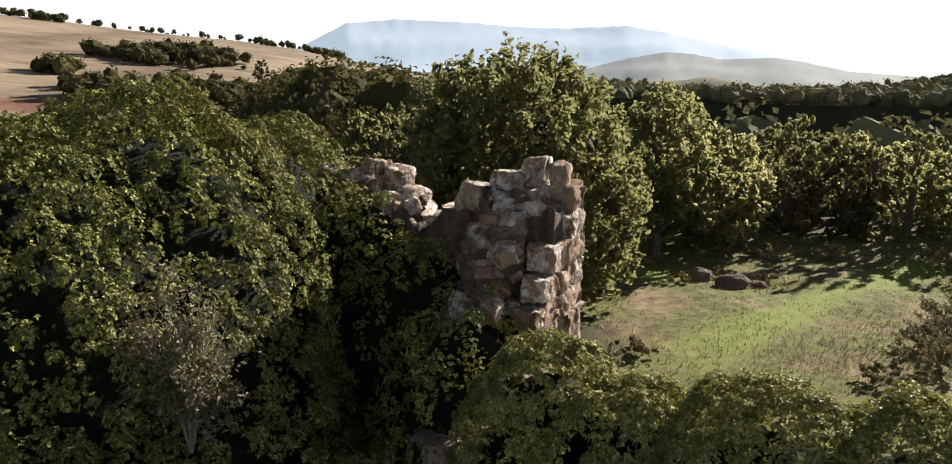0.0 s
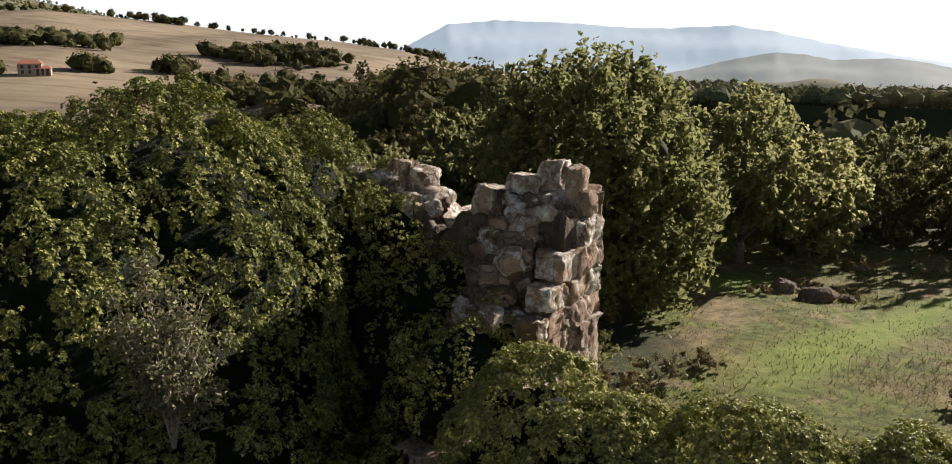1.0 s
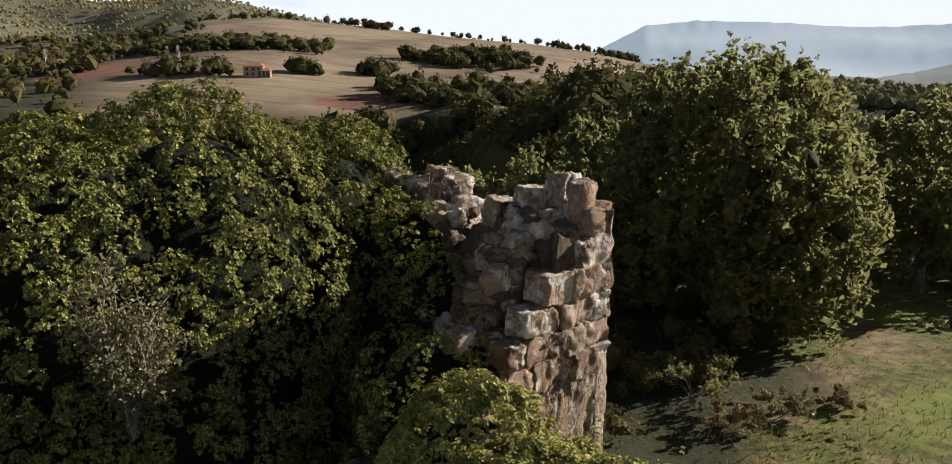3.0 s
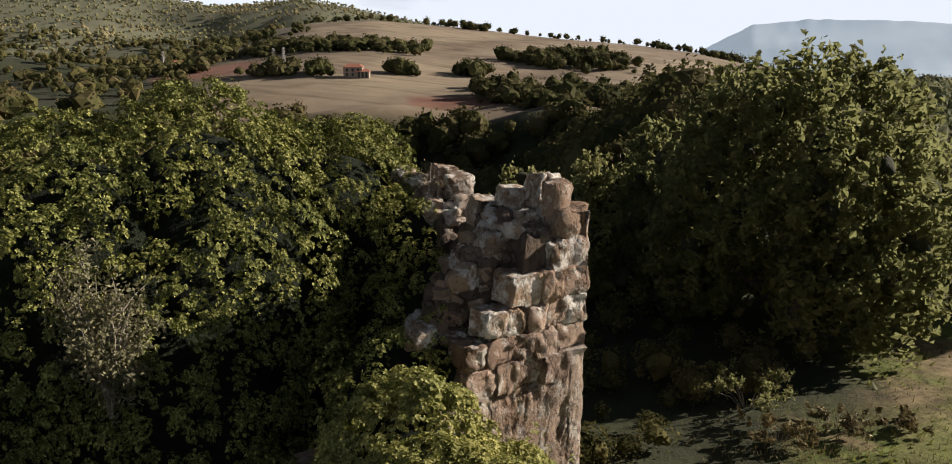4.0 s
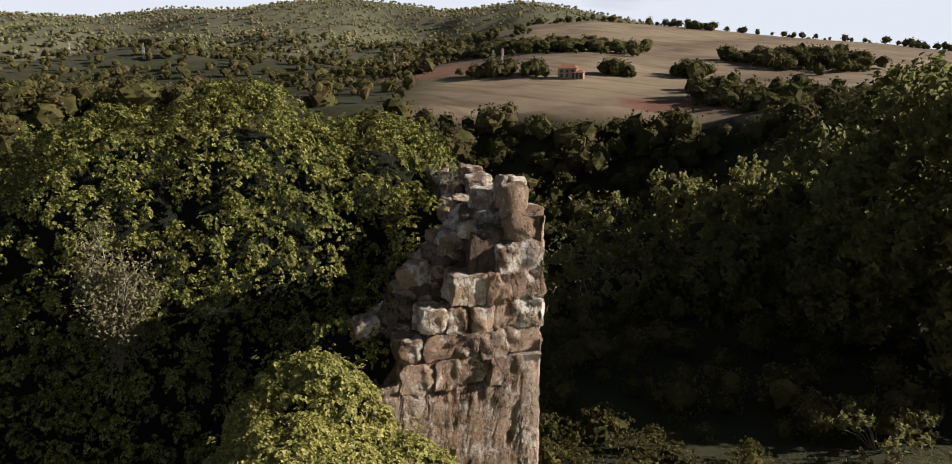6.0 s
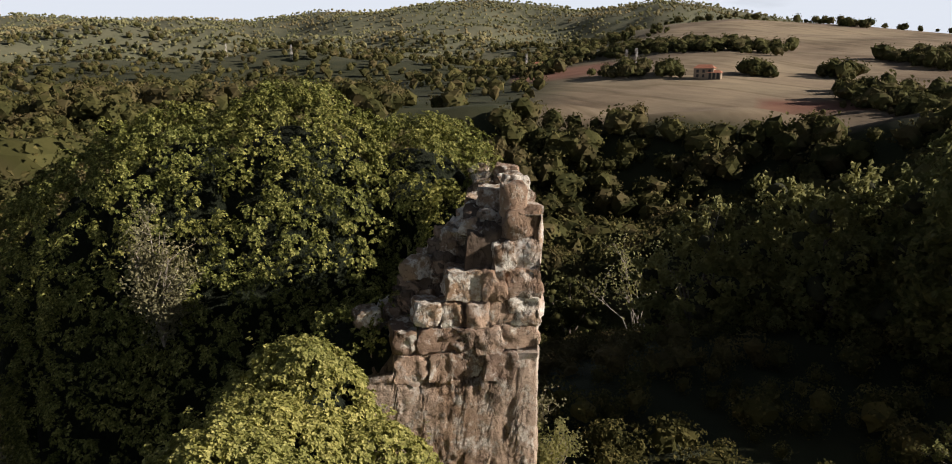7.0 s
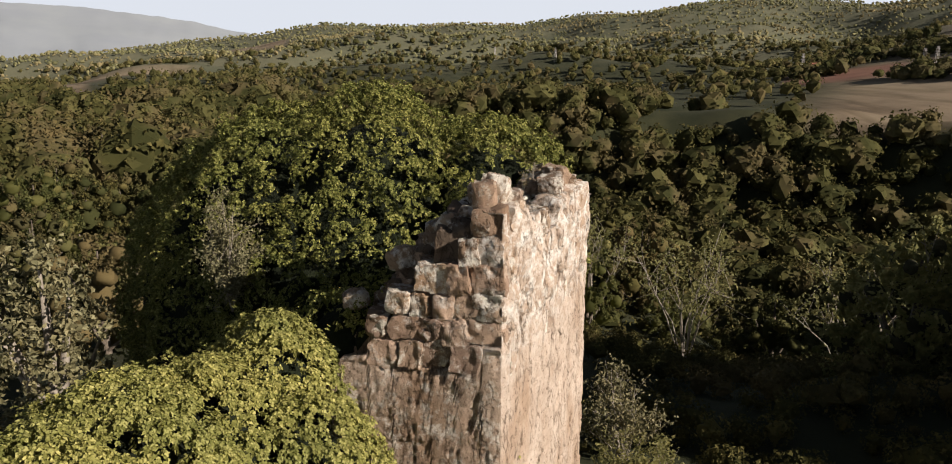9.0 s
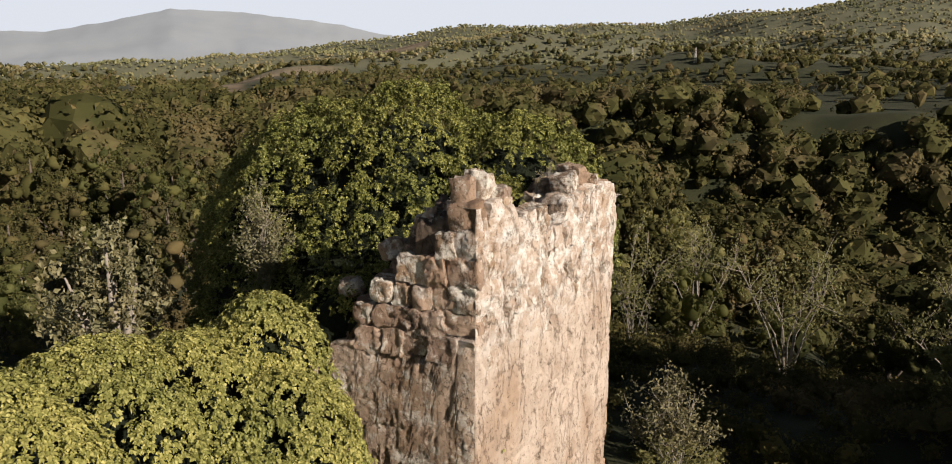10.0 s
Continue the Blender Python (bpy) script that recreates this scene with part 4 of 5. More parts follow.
tree("oak", tree_meshes(101, 11.0, 6.6, 42000, 0.30, OAK, 0.03, 46, 10, hull=0.3, spiky=0.55), on_land(1.9, 35.4), "broad dark oak standing beside the meadow", turn=0.4)
tree("oak", tree_meshes(102, 9.6, 4.6, 12000, 0.32, OAK_PALE, 0.12, 22, 9, hull=0.0, spiky=0.4), on_land(10.6, 44.0), "tall open-crowned tree behind the oak", turn=1.4)
tree("tree", tree_meshes(103, 7.4, 4.0, 7000, 0.34, OLIVE, 0.06, 18, 6, hull=0.0, spiky=0.3), on_land(14.4, 46.5), "pale olive-green tree at the edge of the meadow")
tree("tree", tree_meshes(104, 8.6, 4.4, 9000, 0.34, OAK, 0.08, 20, 6, spiky=0.3), on_land(-4.4, 42.0), "dark green tree leaning over the gorge edge")
tree("tree", tree_meshes(105, 9.6, 4.6, 12000, 0.26, OAK_PALE, 0.06, 22, 6, spiky=0.3), (-8.6, 36.0, -2.6), "yellow-green tree on the gorge slope")
tree("tree", tree_meshes(106, 9.0, 4.4, 12000, 0.26, OAK, 0.05, 22, 6, spiky=0.3), (-4.6, 37.4, -2.0), "dense dark tree leaning over the gorge")
tree("tree", tree_meshes(107, 9.0, 3.9, 9000, 0.26, OAK_PALE, 0.05, 20, 6, spiky=0.3), (-12.4, 33.0, -4.2), "sunlit yellow-green tree on the gorge slope")


def build_woods():
    """Near trees of the gorge, one by one."""
    rng = random.Random(77)
    kinds = []
    for i, (mat, h, sp) in enumerate(((WOOD_GREEN, 8.0, 3.9), (WOOD_GREEN, 7.0, 3.7), (OAK, 8.5, 4.0), (OLIVE, 6.5, 3.4), (WOOD_GREEN, 9.0, 3.6))):
        kinds.append(tree_meshes(200 + i, h, sp, 3600, 0.29, mat, 0.05, 17, 3, hull=0.64, spiky=0.25))
    words = ("rounded green woodland tree on the gorge slope", "low spreading green tree on the gorge slope", "dark oak on the gorge slope", "pale olive tree among the gorge woods", "tall green tree in the gorge woods")
    first = [tree("tree", k, (0, 0, -50), w, "trees of the gorge") for k, w in zip(kinds, words)]
    used = [False] * len(first)
    spots = []
    tries = 0
    while len(spots) < 150 and tries < 9000:
        tries += 1
        az, r = rng.uniform(8, 132), 18 + 80 * rng.random() ** 0.75
        x, y = ORIGIN[0] - r * math.sin(radians(az)), ORIGIN[1] + r * math.cos(radians(az))
        if r < 26 + 22 * max(0, (34 - az) / 26) or meadowness(np.array(x), np.array(y)) > 0.15:
            continue
        if land(x, y) > -5.5 and 30 < az < 95:
            continue
        if all((x - a) ** 2 + (y - b) ** 2 > 4.4 ** 2 for a, b in spots):
            spots.append((x, y))
    for x, y in spots:
        k = rng.choice([0, 0, 1, 1, 2, 3, 4])
        s = rng.uniform(0.65, 1.05)
        if polar(x, y)[0] < 45:
            s *= 0.75
        m = Matrix.LocRotScale(on_land(x, y, 0.3), Euler((0, 0, rng.uniform(0, 6.28))), None)
        if used[k]:
            first_scale = first[k].scale.copy()
            first[k].scale = (s, s, s * rng.uniform(0.85, 1.1))
            copy_thing(first[k], m)
            first[k].scale = first_scale
        else:
            first[k].matrix_basis = m @ Matrix.Diagonal((s, s, s, 1))
            used[k] = True
    return spots


build_woods()


def row_of_trees():
    """Trees behind the meadow and shrubs at its edge."""
    rng = random.Random(12)
    kinds = [tree_meshes(300 + i, h, sp, 3200, 0.34, mat, 0.03, 14, 3, hull=0.0, spiky=0.25) for i, (h, sp, mat) in enumerate(((6.2, 3.6, OLIVE), (5.4, 3.4, OLIVE), (6.6, 3.2, WOOD_GREEN), (7.2, 3.9, OAK)))]
    first = [tree("tree", k, (0, 0, 0), "bushy pale green tree lining the meadow", "trees along the meadow") for k in kinds]
    used = [False] * 4
    places = [(17, 49), (20.5, 50), (24, 49), (27.5, 47.5), (31, 47), (35, 46), (39, 44), (18.5, 55), (23, 56), (28, 54), (33, 53), (38, 51), (43, 49), (14, 54), (9, 53), (5, 52), (0.5, 49), (44, 42), (48, 46), (26, 61), (34, 60), (41, 57), (15, 61), (48, 54), (8, 60)]
    for i, (x, y) in enumerate(places):
        k = rng.randrange(4)
        s = rng.uniform(0.8, 1.1)
        m = Matrix.LocRotScale(on_land(x, y, 0.2), Euler((0, 0, rng.uniform(0, 6.28))), None)
        if used[k]:
            old = first[k].scale.copy()
            first[k].scale = (s, s, s)
            copy_thing(first[k], m)
            first[k].scale = old
        else:
            first[k].matrix_basis = m @ Matrix.Diagonal((s, s, s, 1))
            used[k] = True


row_of_trees()


def shrub(name, at, height, spread, n_leaf, leaf, mat, label, seed, stems=9, bark=None, category="shrub", low_leaf=0.3, group=""):
    """A shrub of thin forking stems with loose leaves along them."""
    rng = np.random.default_rng(seed)
    t = tagged(empty(name, at), label, category, group)
    pts, nrm, chunks = [], [], []
    for k in range(stems):
        a = rng.uniform(0, 6.28)
        out = spread * rng.uniform(0.2, 1.0)
        top = np.array([math.cos(a) * out, math.sin(a) * out, height * rng.uniform(0.6, 1.0) * (1.0 - 0.35 * out / spread)])
        mid = top * np.array([0.35, 0.35, 0.5]) + rng.normal(0, 0.06 * spread, 3)
        thick = 0.012 * height ** 0.7
        chunks.append(tube([(0, 0, -0.2), mid, top], [thick, thick * 0.7, thick * 0.15], 5))
        for _ in range(5):
            u = rng.uniform(low_leaf, 0.95)
            b0 = mid * (1 - u) + top * u if u > 0 else mid * (1 + u)
            b1 = b0 + unit(rng.normal(0, 1, 3) + top / height + np.array([0, 0, 0.7])) * height * rng.uniform(0.12, 0.28)
            chunks.append(tube([b0, (b0 + b1) / 2 + rng.normal(0, 0.02, 3), b1], [thick * 0.4, thick * 0.25, thick * 0.08], 4))
            q = b0 + (b1 - b0) * rng.uniform(0.2, 1.1, (max(1, int(n_leaf / stems / 5)), 1))
            q = q + rng.normal(0, 0.035 * height, q.shape)
            pts.append(q)
            nrm.append(rng.normal(0, 1, q.shape) + np.array([0, 0, 0.6]))
    put("stem", mesh_from("stem", *join(chunks), bark or TWIG, True), t, kind="stuff")
    if n_leaf:
        put("foliage", mesh_from("shrub_leaves", *leaves(np.concatenate(pts), unit(np.concatenate(nrm)), leaf, rng, 0.5, 0.1, 0.6), mat), t, kind="stuff")
    return t


shrub("wall_shrub", (-3.15, 7.75, 6.55), 2.1, 0.48, 5200, 0.06, GREY_LEAF, "grey-brown shrub sprouting from the ivy-covered wall", 21, 18, low_leaf=-0.85)
tree("shrub", tree_meshes(401, 7.6, 1.5, 3800, 0.12, GREY_LEAF, 0.45, 14, 9, hull=0.0, spiky=0.3, bark=TWIG), on_land(-4.6, 4.4), "tall grey-leaved shrub with pale bare stems", category="shrub")
tree("shrub", tree_meshes(402, 5.0, 1.0, 1200, 0.12, OLIVE, 0.5, 9, 5, hull=0.0, bark=TWIG), on_land(-3.6, 3.4), "slender pale-stemmed shrub beside the ivy", category="shrub")
shrub("shrub", on_land(-7.0, 17.6), 3.0, 1.7, 2600, 0.11, GREY_LEAF, "half-bare pale shrub below the tower wall", 23, 22)
shrub("shrub", on_land(-4.4, 17.0), 2.2, 1.3, 2200, 0.10, OLIVE, "leafy shrub at the tower's foot", 24, 14)
shrub("dry_bush", (4.5, 6.95, 6.05), 0.85, 0.5, 0, 0.05, DRY, "bare pale stems in a gap of the ivy", 27, 30)
# pale bare trees on the slope
for i, (x, y, h) in enumerate(((-24, 30, 9), (-31, 24, 8), (-19, 36, 8), (-38, 31, 9), (-13, 33, 7))):
    shrub("bare_tree", on_land(x, y, 0.2), h, h * 0.42, 900, 0.2, OLIVE, "thin pale-barked half-bare tree on the slope", 40 + i, 9, category="tree", group="bare trees of the slope")


def woodland(name, places, heights, per, leaf, mat, label, seed, level=2, core=0.84):
    """Far woodland: lobed, uneven crowns with loose leaves over them, one object."""
    rng = np.random.default_rng(seed)
    hv, hf = ico(level)
    n = len(places)
    z = land(places[:, 0], places[:, 1])
    rx = heights * rng.uniform(0.42, 0.72, n)
    rz = heights * rng.uniform(0.46, 0.60, n)
    size = np.stack([rx, rx * rng.uniform(0.85, 1.15, n), rz], -1)[:, None]
    cen = np.stack([places[:, 0], places[:, 1], z + heights * 0.46], -1)[:, None]
    lob = unit(rng.normal(0, 1, (n, 11, 3)) + np.array([0, 0, 0.35]))

    def reach(d):
        near = np.max(np.einsum("nkc,nlc->nkl", d, lob), axis=2)
        return (0.60 + 0.40 * np.clip((near - 0.5) / 0.5, 0, 1) ** 0.7)[..., None]

    d = np.broadcast_to(hv[None], (n, len(hv), 3))
    v = cen + d * size * reach(d) * np.clip(core + rng.normal(0, 0.13, (n, len(hv), 1)), 0.45, 1.12)
    f = hf[None] + (np.arange(n) * len(hv))[:, None, None]
    wood = tagged(empty(name), label, "woodland", kind="stuff")
    put("crowns", mesh_from(name + "_crowns", v.reshape(-1, 3), f.reshape(-1, 3), mat), wood, kind="stuff")
    if per:
        u = unit(rng.normal(0, 1, (n, per, 3)) + np.array([0, 0, 0.35]))
        p = cen + u * size * reach(u) * rng.uniform(0.85, 1.2, (n, per, 1))
        s = np.broadcast_to((leaf * heights / 8)[:, None], (n, per)).reshape(-1)
        put("foliage", mesh_from(name, *leaves(p.reshape(-1, 3), u.reshape(-1, 3), s, rng, 0.5, 0.0, 0.85), mat), wood, kind="stuff")
    return wood


def scatter(n, az0, az1, r0, r1, seed, keep=None):
    rng = np.random.default_rng(seed)
    az = np.radians(rng.uniform(az0, az1, n))
    r = np.sqrt(rng.uniform(r0 ** 2, r1 ** 2, n))
    p = np.stack([ORIGIN[0] - r * np.sin(az), ORIGIN[1] + r * np.cos(az)], -1)
    if keep is not None:
        p = p[keep(p[:, 0], p[:, 1])]
    return p


def no_field(x, y):
    return (fieldness(x, y) < 0.3) & (meadowness(x, y) < 0.15)


def gorge_only(x, y):
    r, az = polar(x, y)
    return no_field(x, y) & ~((r > 190) & (az < 60) & (land(x, y) > -6.5 + 3 * wavy(x, y, 60, 77)))


rs = np.random.default_rng(4)
p = scatter(1350, 6, 135, 84, 175, 51, gorge_only)
woodland("gorge_woodland", p, rs.uniform(3.5, 11, len(p)), 200, 0.64, WOOD_GREEN, "dense green woodland lining the gorge", 61, 2)
p = scatter(2700, 6, 135, 175, 290, 55, gorge_only)
woodland("gorge_woodland", p, rs.uniform(3.5, 10.5, len(p)), 66, 0.95, WOOD_GREEN, "woodland on the shaded far side of the gorge", 65, 2)
p = scatter(1000, -52, 6, 66, 330, 52, no_field)
woodland("meadow_woodland", p, rs.uniform(5, 8, len(p)), 70, 0.9, FAR_HAZE_GREEN, "soft green woodland beyond the meadow", 62, 2)


def undergrowth(x, y):
    r, az = polar(x, y)
    d = np.stack([x, y], -1) - CORNER
    outside = ((d @ OUT_B) > 1.2) | (d @ ALONG_A > 6) | ((d @ ALONG_B) > 9)
    return (meadowness(x, y) < 0.4) & outside & (np.hypot(x + 5, y - 9.5) > 5.5)


p = scatter(2200, 6, 150, 9, 95, 56, undergrowth)
near = np.concatenate([p[polar(p[:, 0], p[:, 1])[0] < 40], scatter(560, -8, 75, 9, 40, 57, undergrowth)])
woodland("bramble", near, rs.uniform(0.35, 1.3, len(near)), 170, 0.8, WOOD_GREEN, "dark bramble and bushes on the slope by the ruin", 67, 2, 0.6)
p = p[polar(p[:, 0], p[:, 1])[0] >= 40]
woodland("undergrowth", p, rs.uniform(0.7, 2.6, len(p)), 40, 1.25, WOOD_GREEN, "tangled dark undergrowth on the gorge slope", 66, 1, 0.6)


def plateau(x, y):
    r, az = polar(x, y)
    return no_field(x, y) & (wavy(x, y, 170, 71) < 0.75) & ~((az > 99.5) & (az < 109.5) & (r < 760))


p = scatter(9000, -45, 130, 290, 1000, 53, plateau)
east = polar(p[:, 0], p[:, 1])[1] < 4
woodland("plateau_woodland", p[east], rs.uniform(5, 9, int(east.sum())), 14, 1.3, FAR_HAZE_GREEN, "pale hazy woodland in the valley beyond the meadow", 68, 1)
p = p[~east]
woodland("plateau_woodland", p, rs.uniform(3, 8.5, len(p)), 18, 1.3, WOOD_GREEN, "distant green woodland on the plateau", 63, 1)
p = scatter(15000, 16, 125, 900, 1560, 54, no_field)
woodland("hill_woodland", p, rs.uniform(2.5, 6, len(p)), 0, 1.0, FAR_HAZE_GREEN, "wooded far hillsides", 64, 1)


# groves and hedges of the dry fields: bearing, distance, spread in bearing and distance, count
GROVES = [(42.5, 560, 3.4, 30, 150), (37.5, 520, 4.0, 26, 170), (33.0, 540, 3.0, 14, 40), (24.0, 480, 2.4, 16, 60), (19.5, 490, 3.6, 22, 150), (46.5, 600, 2.5, 40, 80),
          (44.5, 400, 3.4, 9, 46), (39.5, 384, 1.6, 8, 26), (33.4, 388, 2.4, 6, 36), (28.6, 396, 2.2, 8, 34), (25.0, 310, 4.5, 26, 120), (17.5, 300, 4.0, 24, 110), (11.0, 330, 4.0, 28, 90),
          (29.0, 860, 1.3, 8, 26), (15.5, 860, 2.6, 10, 18), (10.0, 840, 2.4, 24, 40), (36.0, 890, 5.0, 6, 50), (46.0, 820, 3.0, 50, 90), (49.5, 480, 2.0, 14, 40)]


def build_groves():
    rng = np.random.default_rng(91)
    pts = []
    for az, r, da, dr, n in GROVES:
        knots = rng.normal(0, 0.55 * da, max(3, n // 9))
        a = az + rng.choice(knots, n) + rng.normal(0, 0.16 * da, n)
        q = r + rng.normal(0, dr * 0.6, n) + (a - az) * dr * 0.25
        a = np.radians(a)
        pts.append(np.stack([ORIGIN[0] - q * np.sin(a), ORIGIN[1] + q * np.cos(a)], -1))
    # single trees along the crest of the field hill
    a = np.radians(np.linspace(12.5, 31.0, 46) + rng.normal(0, 0.35, 46))
    q = 885 + rng.normal(0, 8, 46)
    pts.append(np.stack([ORIGIN[0] - q * np.sin(a), ORIGIN[1] + q * np.cos(a)], -1))
    p = np.concatenate(pts)
    woodland("hedgerow_trees", p, 2.5 + 7.0 * rng.random(len(p)) ** 1.6, 36, 1.15, WOOD_GREEN, "dark hedges and groves between the dry fields", 92, 2)


build_groves()
lone = tree_meshes(501, 11.5, 5.2, 1400, 0.7, WOOD_GREEN, 0.05, 14, 3)
tree("tree", lone, on_land(ORIGIN[0] - 383 * math.sin(radians(15.7)), ORIGIN[1] + 383 * math.cos(radians(15.7))), "lone dark tree standing in the dry field")


def farmhouse(az, r, size, label, turn):
    w, d, h = size
    x, y = ORIGIN[0] - r * math.sin(radians(az)), ORIGIN[1] + r * math.cos(radians(az))
    t = tagged(empty("farmhouse", on_land(x, y, 0.3)), label, "house")
    t.rotation_euler = (0, 0, turn)
    bm = bmesh.new()
    bmesh.ops.create_cube(bm, size=1.0)
    bmesh.ops.scale(bm, vec=(w, d, h), verts=bm.verts)
    bmesh.ops.translate(bm, vec=(0, 0, h / 2), verts=bm.verts)
    wall = part("wall", bm, PLASTER, t)
    bm = bmesh.new()
    ex, ey, top = w / 2 + 0.5, d / 2 + 0.5, h + d * 0.24
    vs = [bm.verts.new(c) for c in ((-ex, -ey, h - 0.1), (ex, -ey, h - 0.1), (ex, ey, h - 0.1), (-ex, ey, h - 0.1), (-ex * 0.6, 0, top), (ex * 0.6, 0, top))]
    for idx in ((0, 1, 5, 4), (2, 3, 4, 5), (1, 2, 5), (3, 0, 4), (3, 2, 1, 0)):
        bm.faces.new([vs[i] for i in idx])
    part("roof", bm, ROOF, t, "terracotta tiled roof")
    for sx in (-0.3, 0.0, 0.3):
        for sz in (0.3, 0.72):
            for sy in (-1, 1):
                bm = bmesh.new()
                bmesh.ops.create_cube(bm, size=1.0)
                bmesh.ops.scale(bm, vec=(1.1, 0.12, 1.4), verts=bm.verts)
                bmesh.ops.translate(bm, vec=(sx * w, sy * (d / 2 + 0.03), sz * h), verts=bm.verts)
                part("window", bm, GLASSY, t)
    return t


farmhouse(37.6, 374, (9, 7, 5.0), "ochre farmhouse with a terracotta roof among hedges", 0.5)
farmhouse(36.9, 372, (6, 5, 3.2), "low outbuilding beside the farmhouse", 0.5)
farmhouse(49.6, 500, (13, 8, 5.0), "pale farmhouse with a red roof far off", 0.9)
farmhouse(27.8, 345, (10, 6, 3.0), "low shed with a reddish roof in the field", 0.2)


def pylon(az, r, h):
    x, y = ORIGIN[0] - r * math.sin(radians(az)), ORIGIN[1] + r * math.cos(radians(az))
    t = tagged(empty("pylon", on_land(x, y)), "thin grey lattice power pylon", "pylon", "pylons")
    for sx, sy in ((-1, -1), (1, -1), (1, 1), (-1, 1)):
        put("leg", mesh_from("leg", *tube([(sx * h * 0.07, sy * h * 0.07, 0), (sx * 0.3, sy * 0.3, h)], [0.16, 0.12], 5), METAL), t)
    for z, w in ((0.72, 0.2), (0.86, 0.16), (0.98, 0.1)):
        put("crossarm", mesh_from("crossarm", *tube([(-w * h, 0, z * h), (w * h, 0, z * h)], [0.14, 0.14], 5), METAL), t)


pylon(50.7, 520, 13)
pylon(43.3, 440, 9)
pylon(42.6, 440, 9)
pylon(68.0, 640, 12)
pylon(72.5, 700, 12)


# ---------------------------------------------------------------- meadow details


def build_meadow():
    rng = np.random.default_rng(15)
    p = np.stack([rng.uniform(2, 34, 26000), rng.uniform(14, 48, 26000)], -1)
    keep = (meadowness(p[:, 0], p[:, 1]) > 0.5) & (wavy(p[:, 0], p[:, 1], 6.0, 81) + rng.normal(0, 0.5, len(p)) > 0.1)
    p = p[keep]
    z = land(p[:, 0], p[:, 1])
    n = len(p)
    h = rng.uniform(0.03, 0.11, n) * (1 + 0.8 * (wavy(p[:, 0], p[:, 1], 8.0, 82) > 0.5))
    a = rng.uniform(0, 6.28, n)
    side = np.stack([np.cos(a), np.sin(a), np.zeros(n)], -1) * (h * 0.35)[:, None]
    base = np.concatenate([p, z[:, None]], -1)
    tip = base + np.stack([rng.normal(0, 0.4, n) * h, rng.normal(0, 0.4, n) * h, h], -1)
    v = np.stack([base - side, base + side, tip], 1).reshape(-1, 3)
    tagged(put("grass", mesh_from("grass", v, np.arange(3 * n).reshape(n, 3), GRASS)), "short dry and green meadow grass tufts", "grass", kind="stuff")


build_meadow()


def build_dry_grass():
    rng = np.random.default_rng(19)
    pts = []
    for cx, cy, sx, sy, k in ((15.5, 26.0, 3.0, 1.8, 900), (13.4, 36.8, 2.0, 1.0, 500), (22.0, 41.5, 5.0, 1.5, 900), (3.5, 24.5, 1.6, 1.5, 500), (18.5, 29.0, 2.0, 2.5, 700), (6.5, 20.5, 2.2, 1.2, 500), (10.0, 27.5, 3.0, 1.5, 350)):
        pts.append(np.stack([rng.normal(cx, sx, k), rng.normal(cy, sy, k)], -1))
    p = np.concatenate(pts)
    n = len(p)
    h = rng.uniform(0.06, 0.26, n)
    a = rng.uniform(0, 6.28, n)
    side = np.stack([np.cos(a), np.sin(a), np.zeros(n)], -1) * 0.02
    base = np.concatenate([p, land(p[:, 0], p[:, 1])[:, None]], -1)
    tip = base + np.stack([rng.normal(0, 0.35, n) * h, rng.normal(0, 0.35, n) * h, h], -1)
    v = np.stack([base - side, base + side, tip], 1).reshape(-1, 3)
    tagged(put("dry_grass", mesh_from("dry_grass", v, np.arange(3 * n).reshape(n, 3), DRY)), "patches of tall dry straw-coloured grass", "grass", kind="stuff")


build_dry_grass()


def boulder(at, size, label, seed, mat):
    rng = random.Random(seed)
    bm = bmesh.new()
    bmesh.ops.create_icosphere(bm, subdivisions=3, radius=1.0)
    off = Vector((rng.uniform(-30, 30), rng.uniform(-30, 30), 0))
    for v in bm.verts:
        v.co *= 1 + 0.35 * noise.noise(v.co * 1.3 + off) + 0.15 * noise.noise(v.co * 3.5 + off)
        v.co = Vector((v.co.x * size[0], v.co.y * size[1], v.co.z * size[2]))
    me = bpy.data.meshes.new("boulder")
    bm.to_mesh(me)
    bm.free()
    me.materials.append(mat)
    ob = tagged(new("boulder", me), label, "rock", "boulders in the meadow")
    ob.location = (at[0], at[1], float(land(*at)) + size[2] * 0.25)


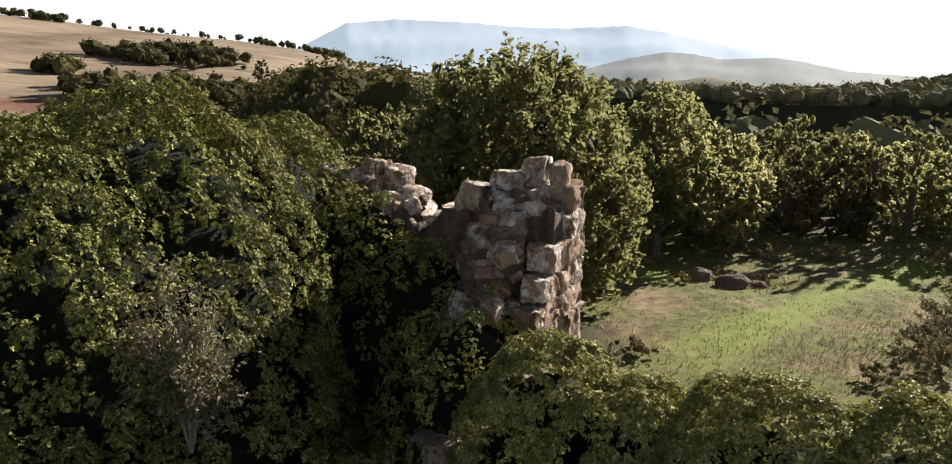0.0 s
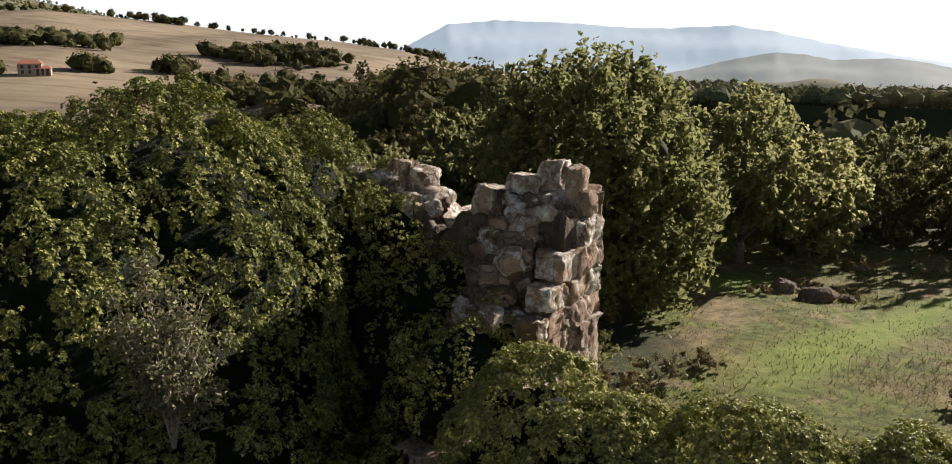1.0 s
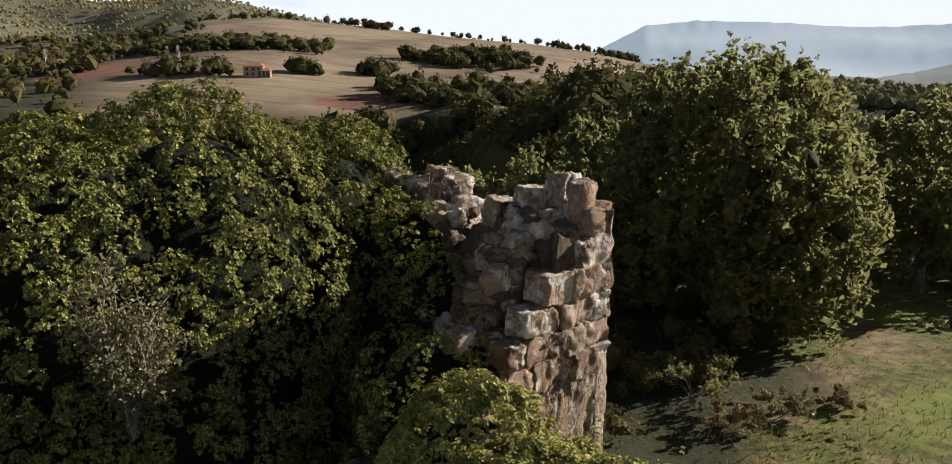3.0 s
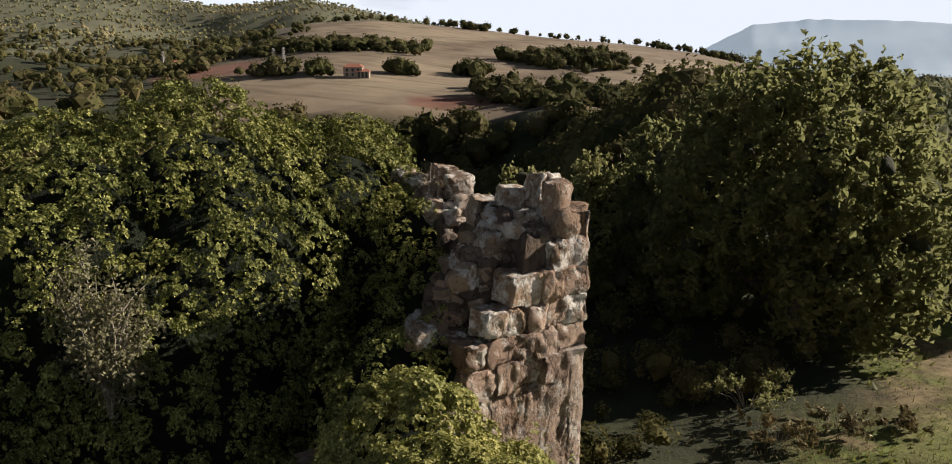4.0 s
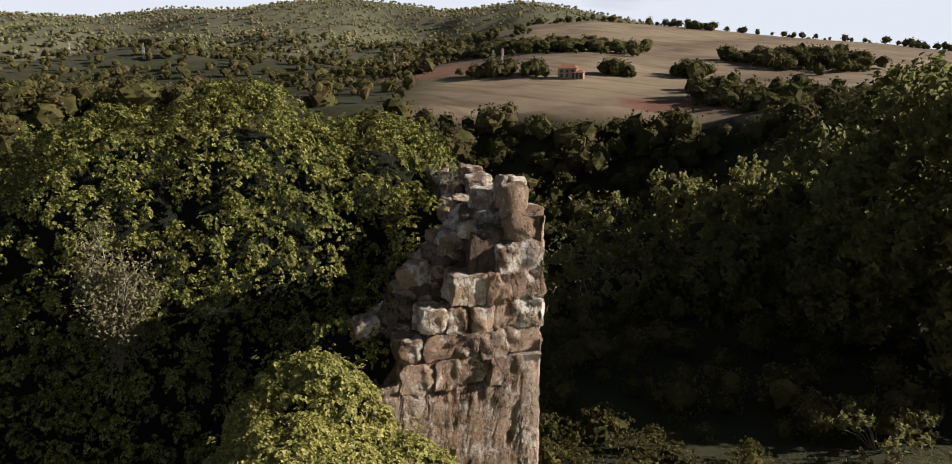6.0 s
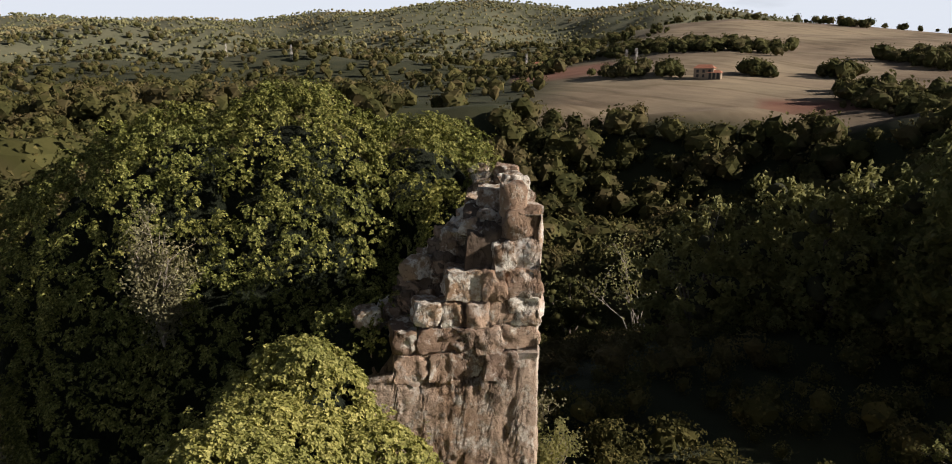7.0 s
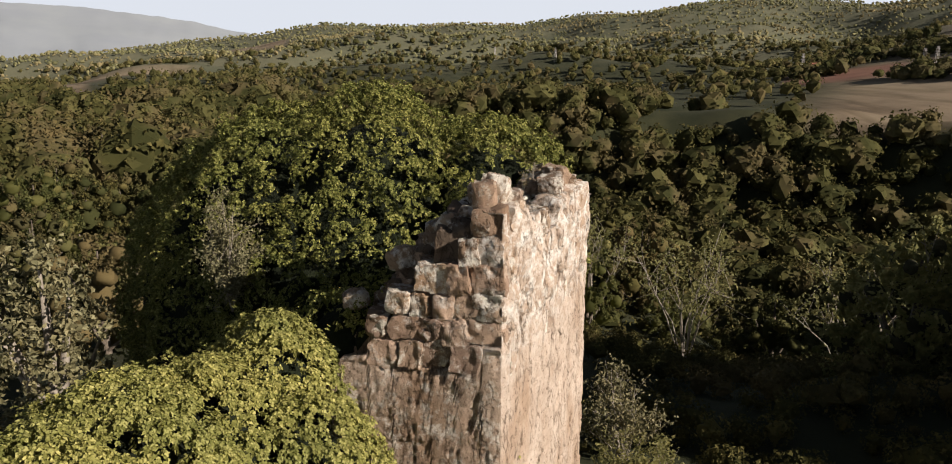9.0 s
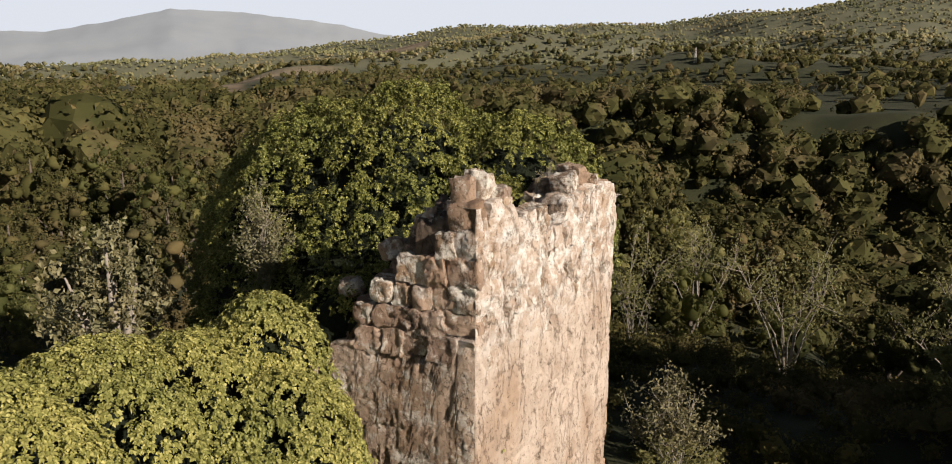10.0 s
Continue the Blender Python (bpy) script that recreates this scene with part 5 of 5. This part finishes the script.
boulder((11.4, 37.4), (0.6, 0.5, 0.55), "dark weathered boulder in the meadow", 1, CORE)
boulder((12.7, 36.2), (0.9, 0.6, 0.5), "low dark boulder overgrown with grass", 2, CORE)
boulder((14.0, 36.4), (0.4, 0.3, 0.25), "small grey stone beside the boulders", 3, CORE)
boulder((18.5, 22.5), (0.9, 0.8, 1.0), "grey stone at the meadow's scrubby edge", 4, FACE_DARK)

for i, (x, y, h, w, mat) in enumerate(((17.5, 27.5, 1.3, 1.5, GREY_LEAF), (19.2, 29.5, 1.5, 1.6, GREY_LEAF), (16.0, 25.5, 1.1, 1.3, DRY), (21.5, 31.5, 2.2, 1.6, OAK), (20.5, 26.5, 1.8, 1.7, GREY_LEAF), (22.5, 28.0, 3.4, 1.7, OAK),
                                       (14.0, 24.0, 0.8, 1.2, DRY), (18.2, 24.2, 1.6, 1.5, OAK), (2.8, 24.5, 0.9, 1.4, DRY), (4.2, 25.8, 0.8, 1.3, GREY_LEAF), (1.6, 26.5, 1.5, 1.9, OAK), (5.8, 27.0, 0.6, 1.0, DRY),
                                       (6.2, 20.5, 0.9, 0.9, GREY_LEAF), (4.8, 19.8, 1.0, 0.9, GREY_LEAF), (8.0, 21.0, 0.8, 1.0, DRY), (2.6, 19.5, 1.2, 1.0, GREY_LEAF), (12.6, 37.8, 0.6, 1.3, DRY), (14.6, 37.4, 0.5, 1.2, DRY), (10.0, 36.6, 0.5, 0.9, DRY),
                                       (17.0, 43.0, 0.9, 1.6, DRY), (21.0, 42.5, 1.0, 1.6, GREY_LEAF), (25.0, 40.5, 1.1, 1.6, DRY), (13.5, 44.0, 1.0, 1.5, OAK), (28.0, 38.5, 1.6, 1.8, OLIVE), (24.5, 34.0, 2.4, 1.8, OAK))):
    shrub("scrub", on_land(x, y, 0.05), h, w, 1100, 0.13, mat, "dry brown scrub in the rough meadow grass" if mat in (DRY, GREY_LEAF) else "dark leafy scrub at the meadow's edge", 500 + i, 16, group="scrub of the meadow")

# dry stalks growing from the far wall top
for i, (s, inset, h) in enumerate(((3.7, 0.7, 0.55), (4.2, 0.7, 0.42), (3.3, 0.75, 0.35), (4.0, 0.5, 0.5))):
    q = CORNER + ALONG_B * s - OUT_B * inset
    shrub("dry_weed", (q[0], q[1], 8.55), h, h * 0.35, 60, 0.035, DRY, "dry weed stalks on the wall top", 600 + i, 7, category="weed", group="weeds on the wall")
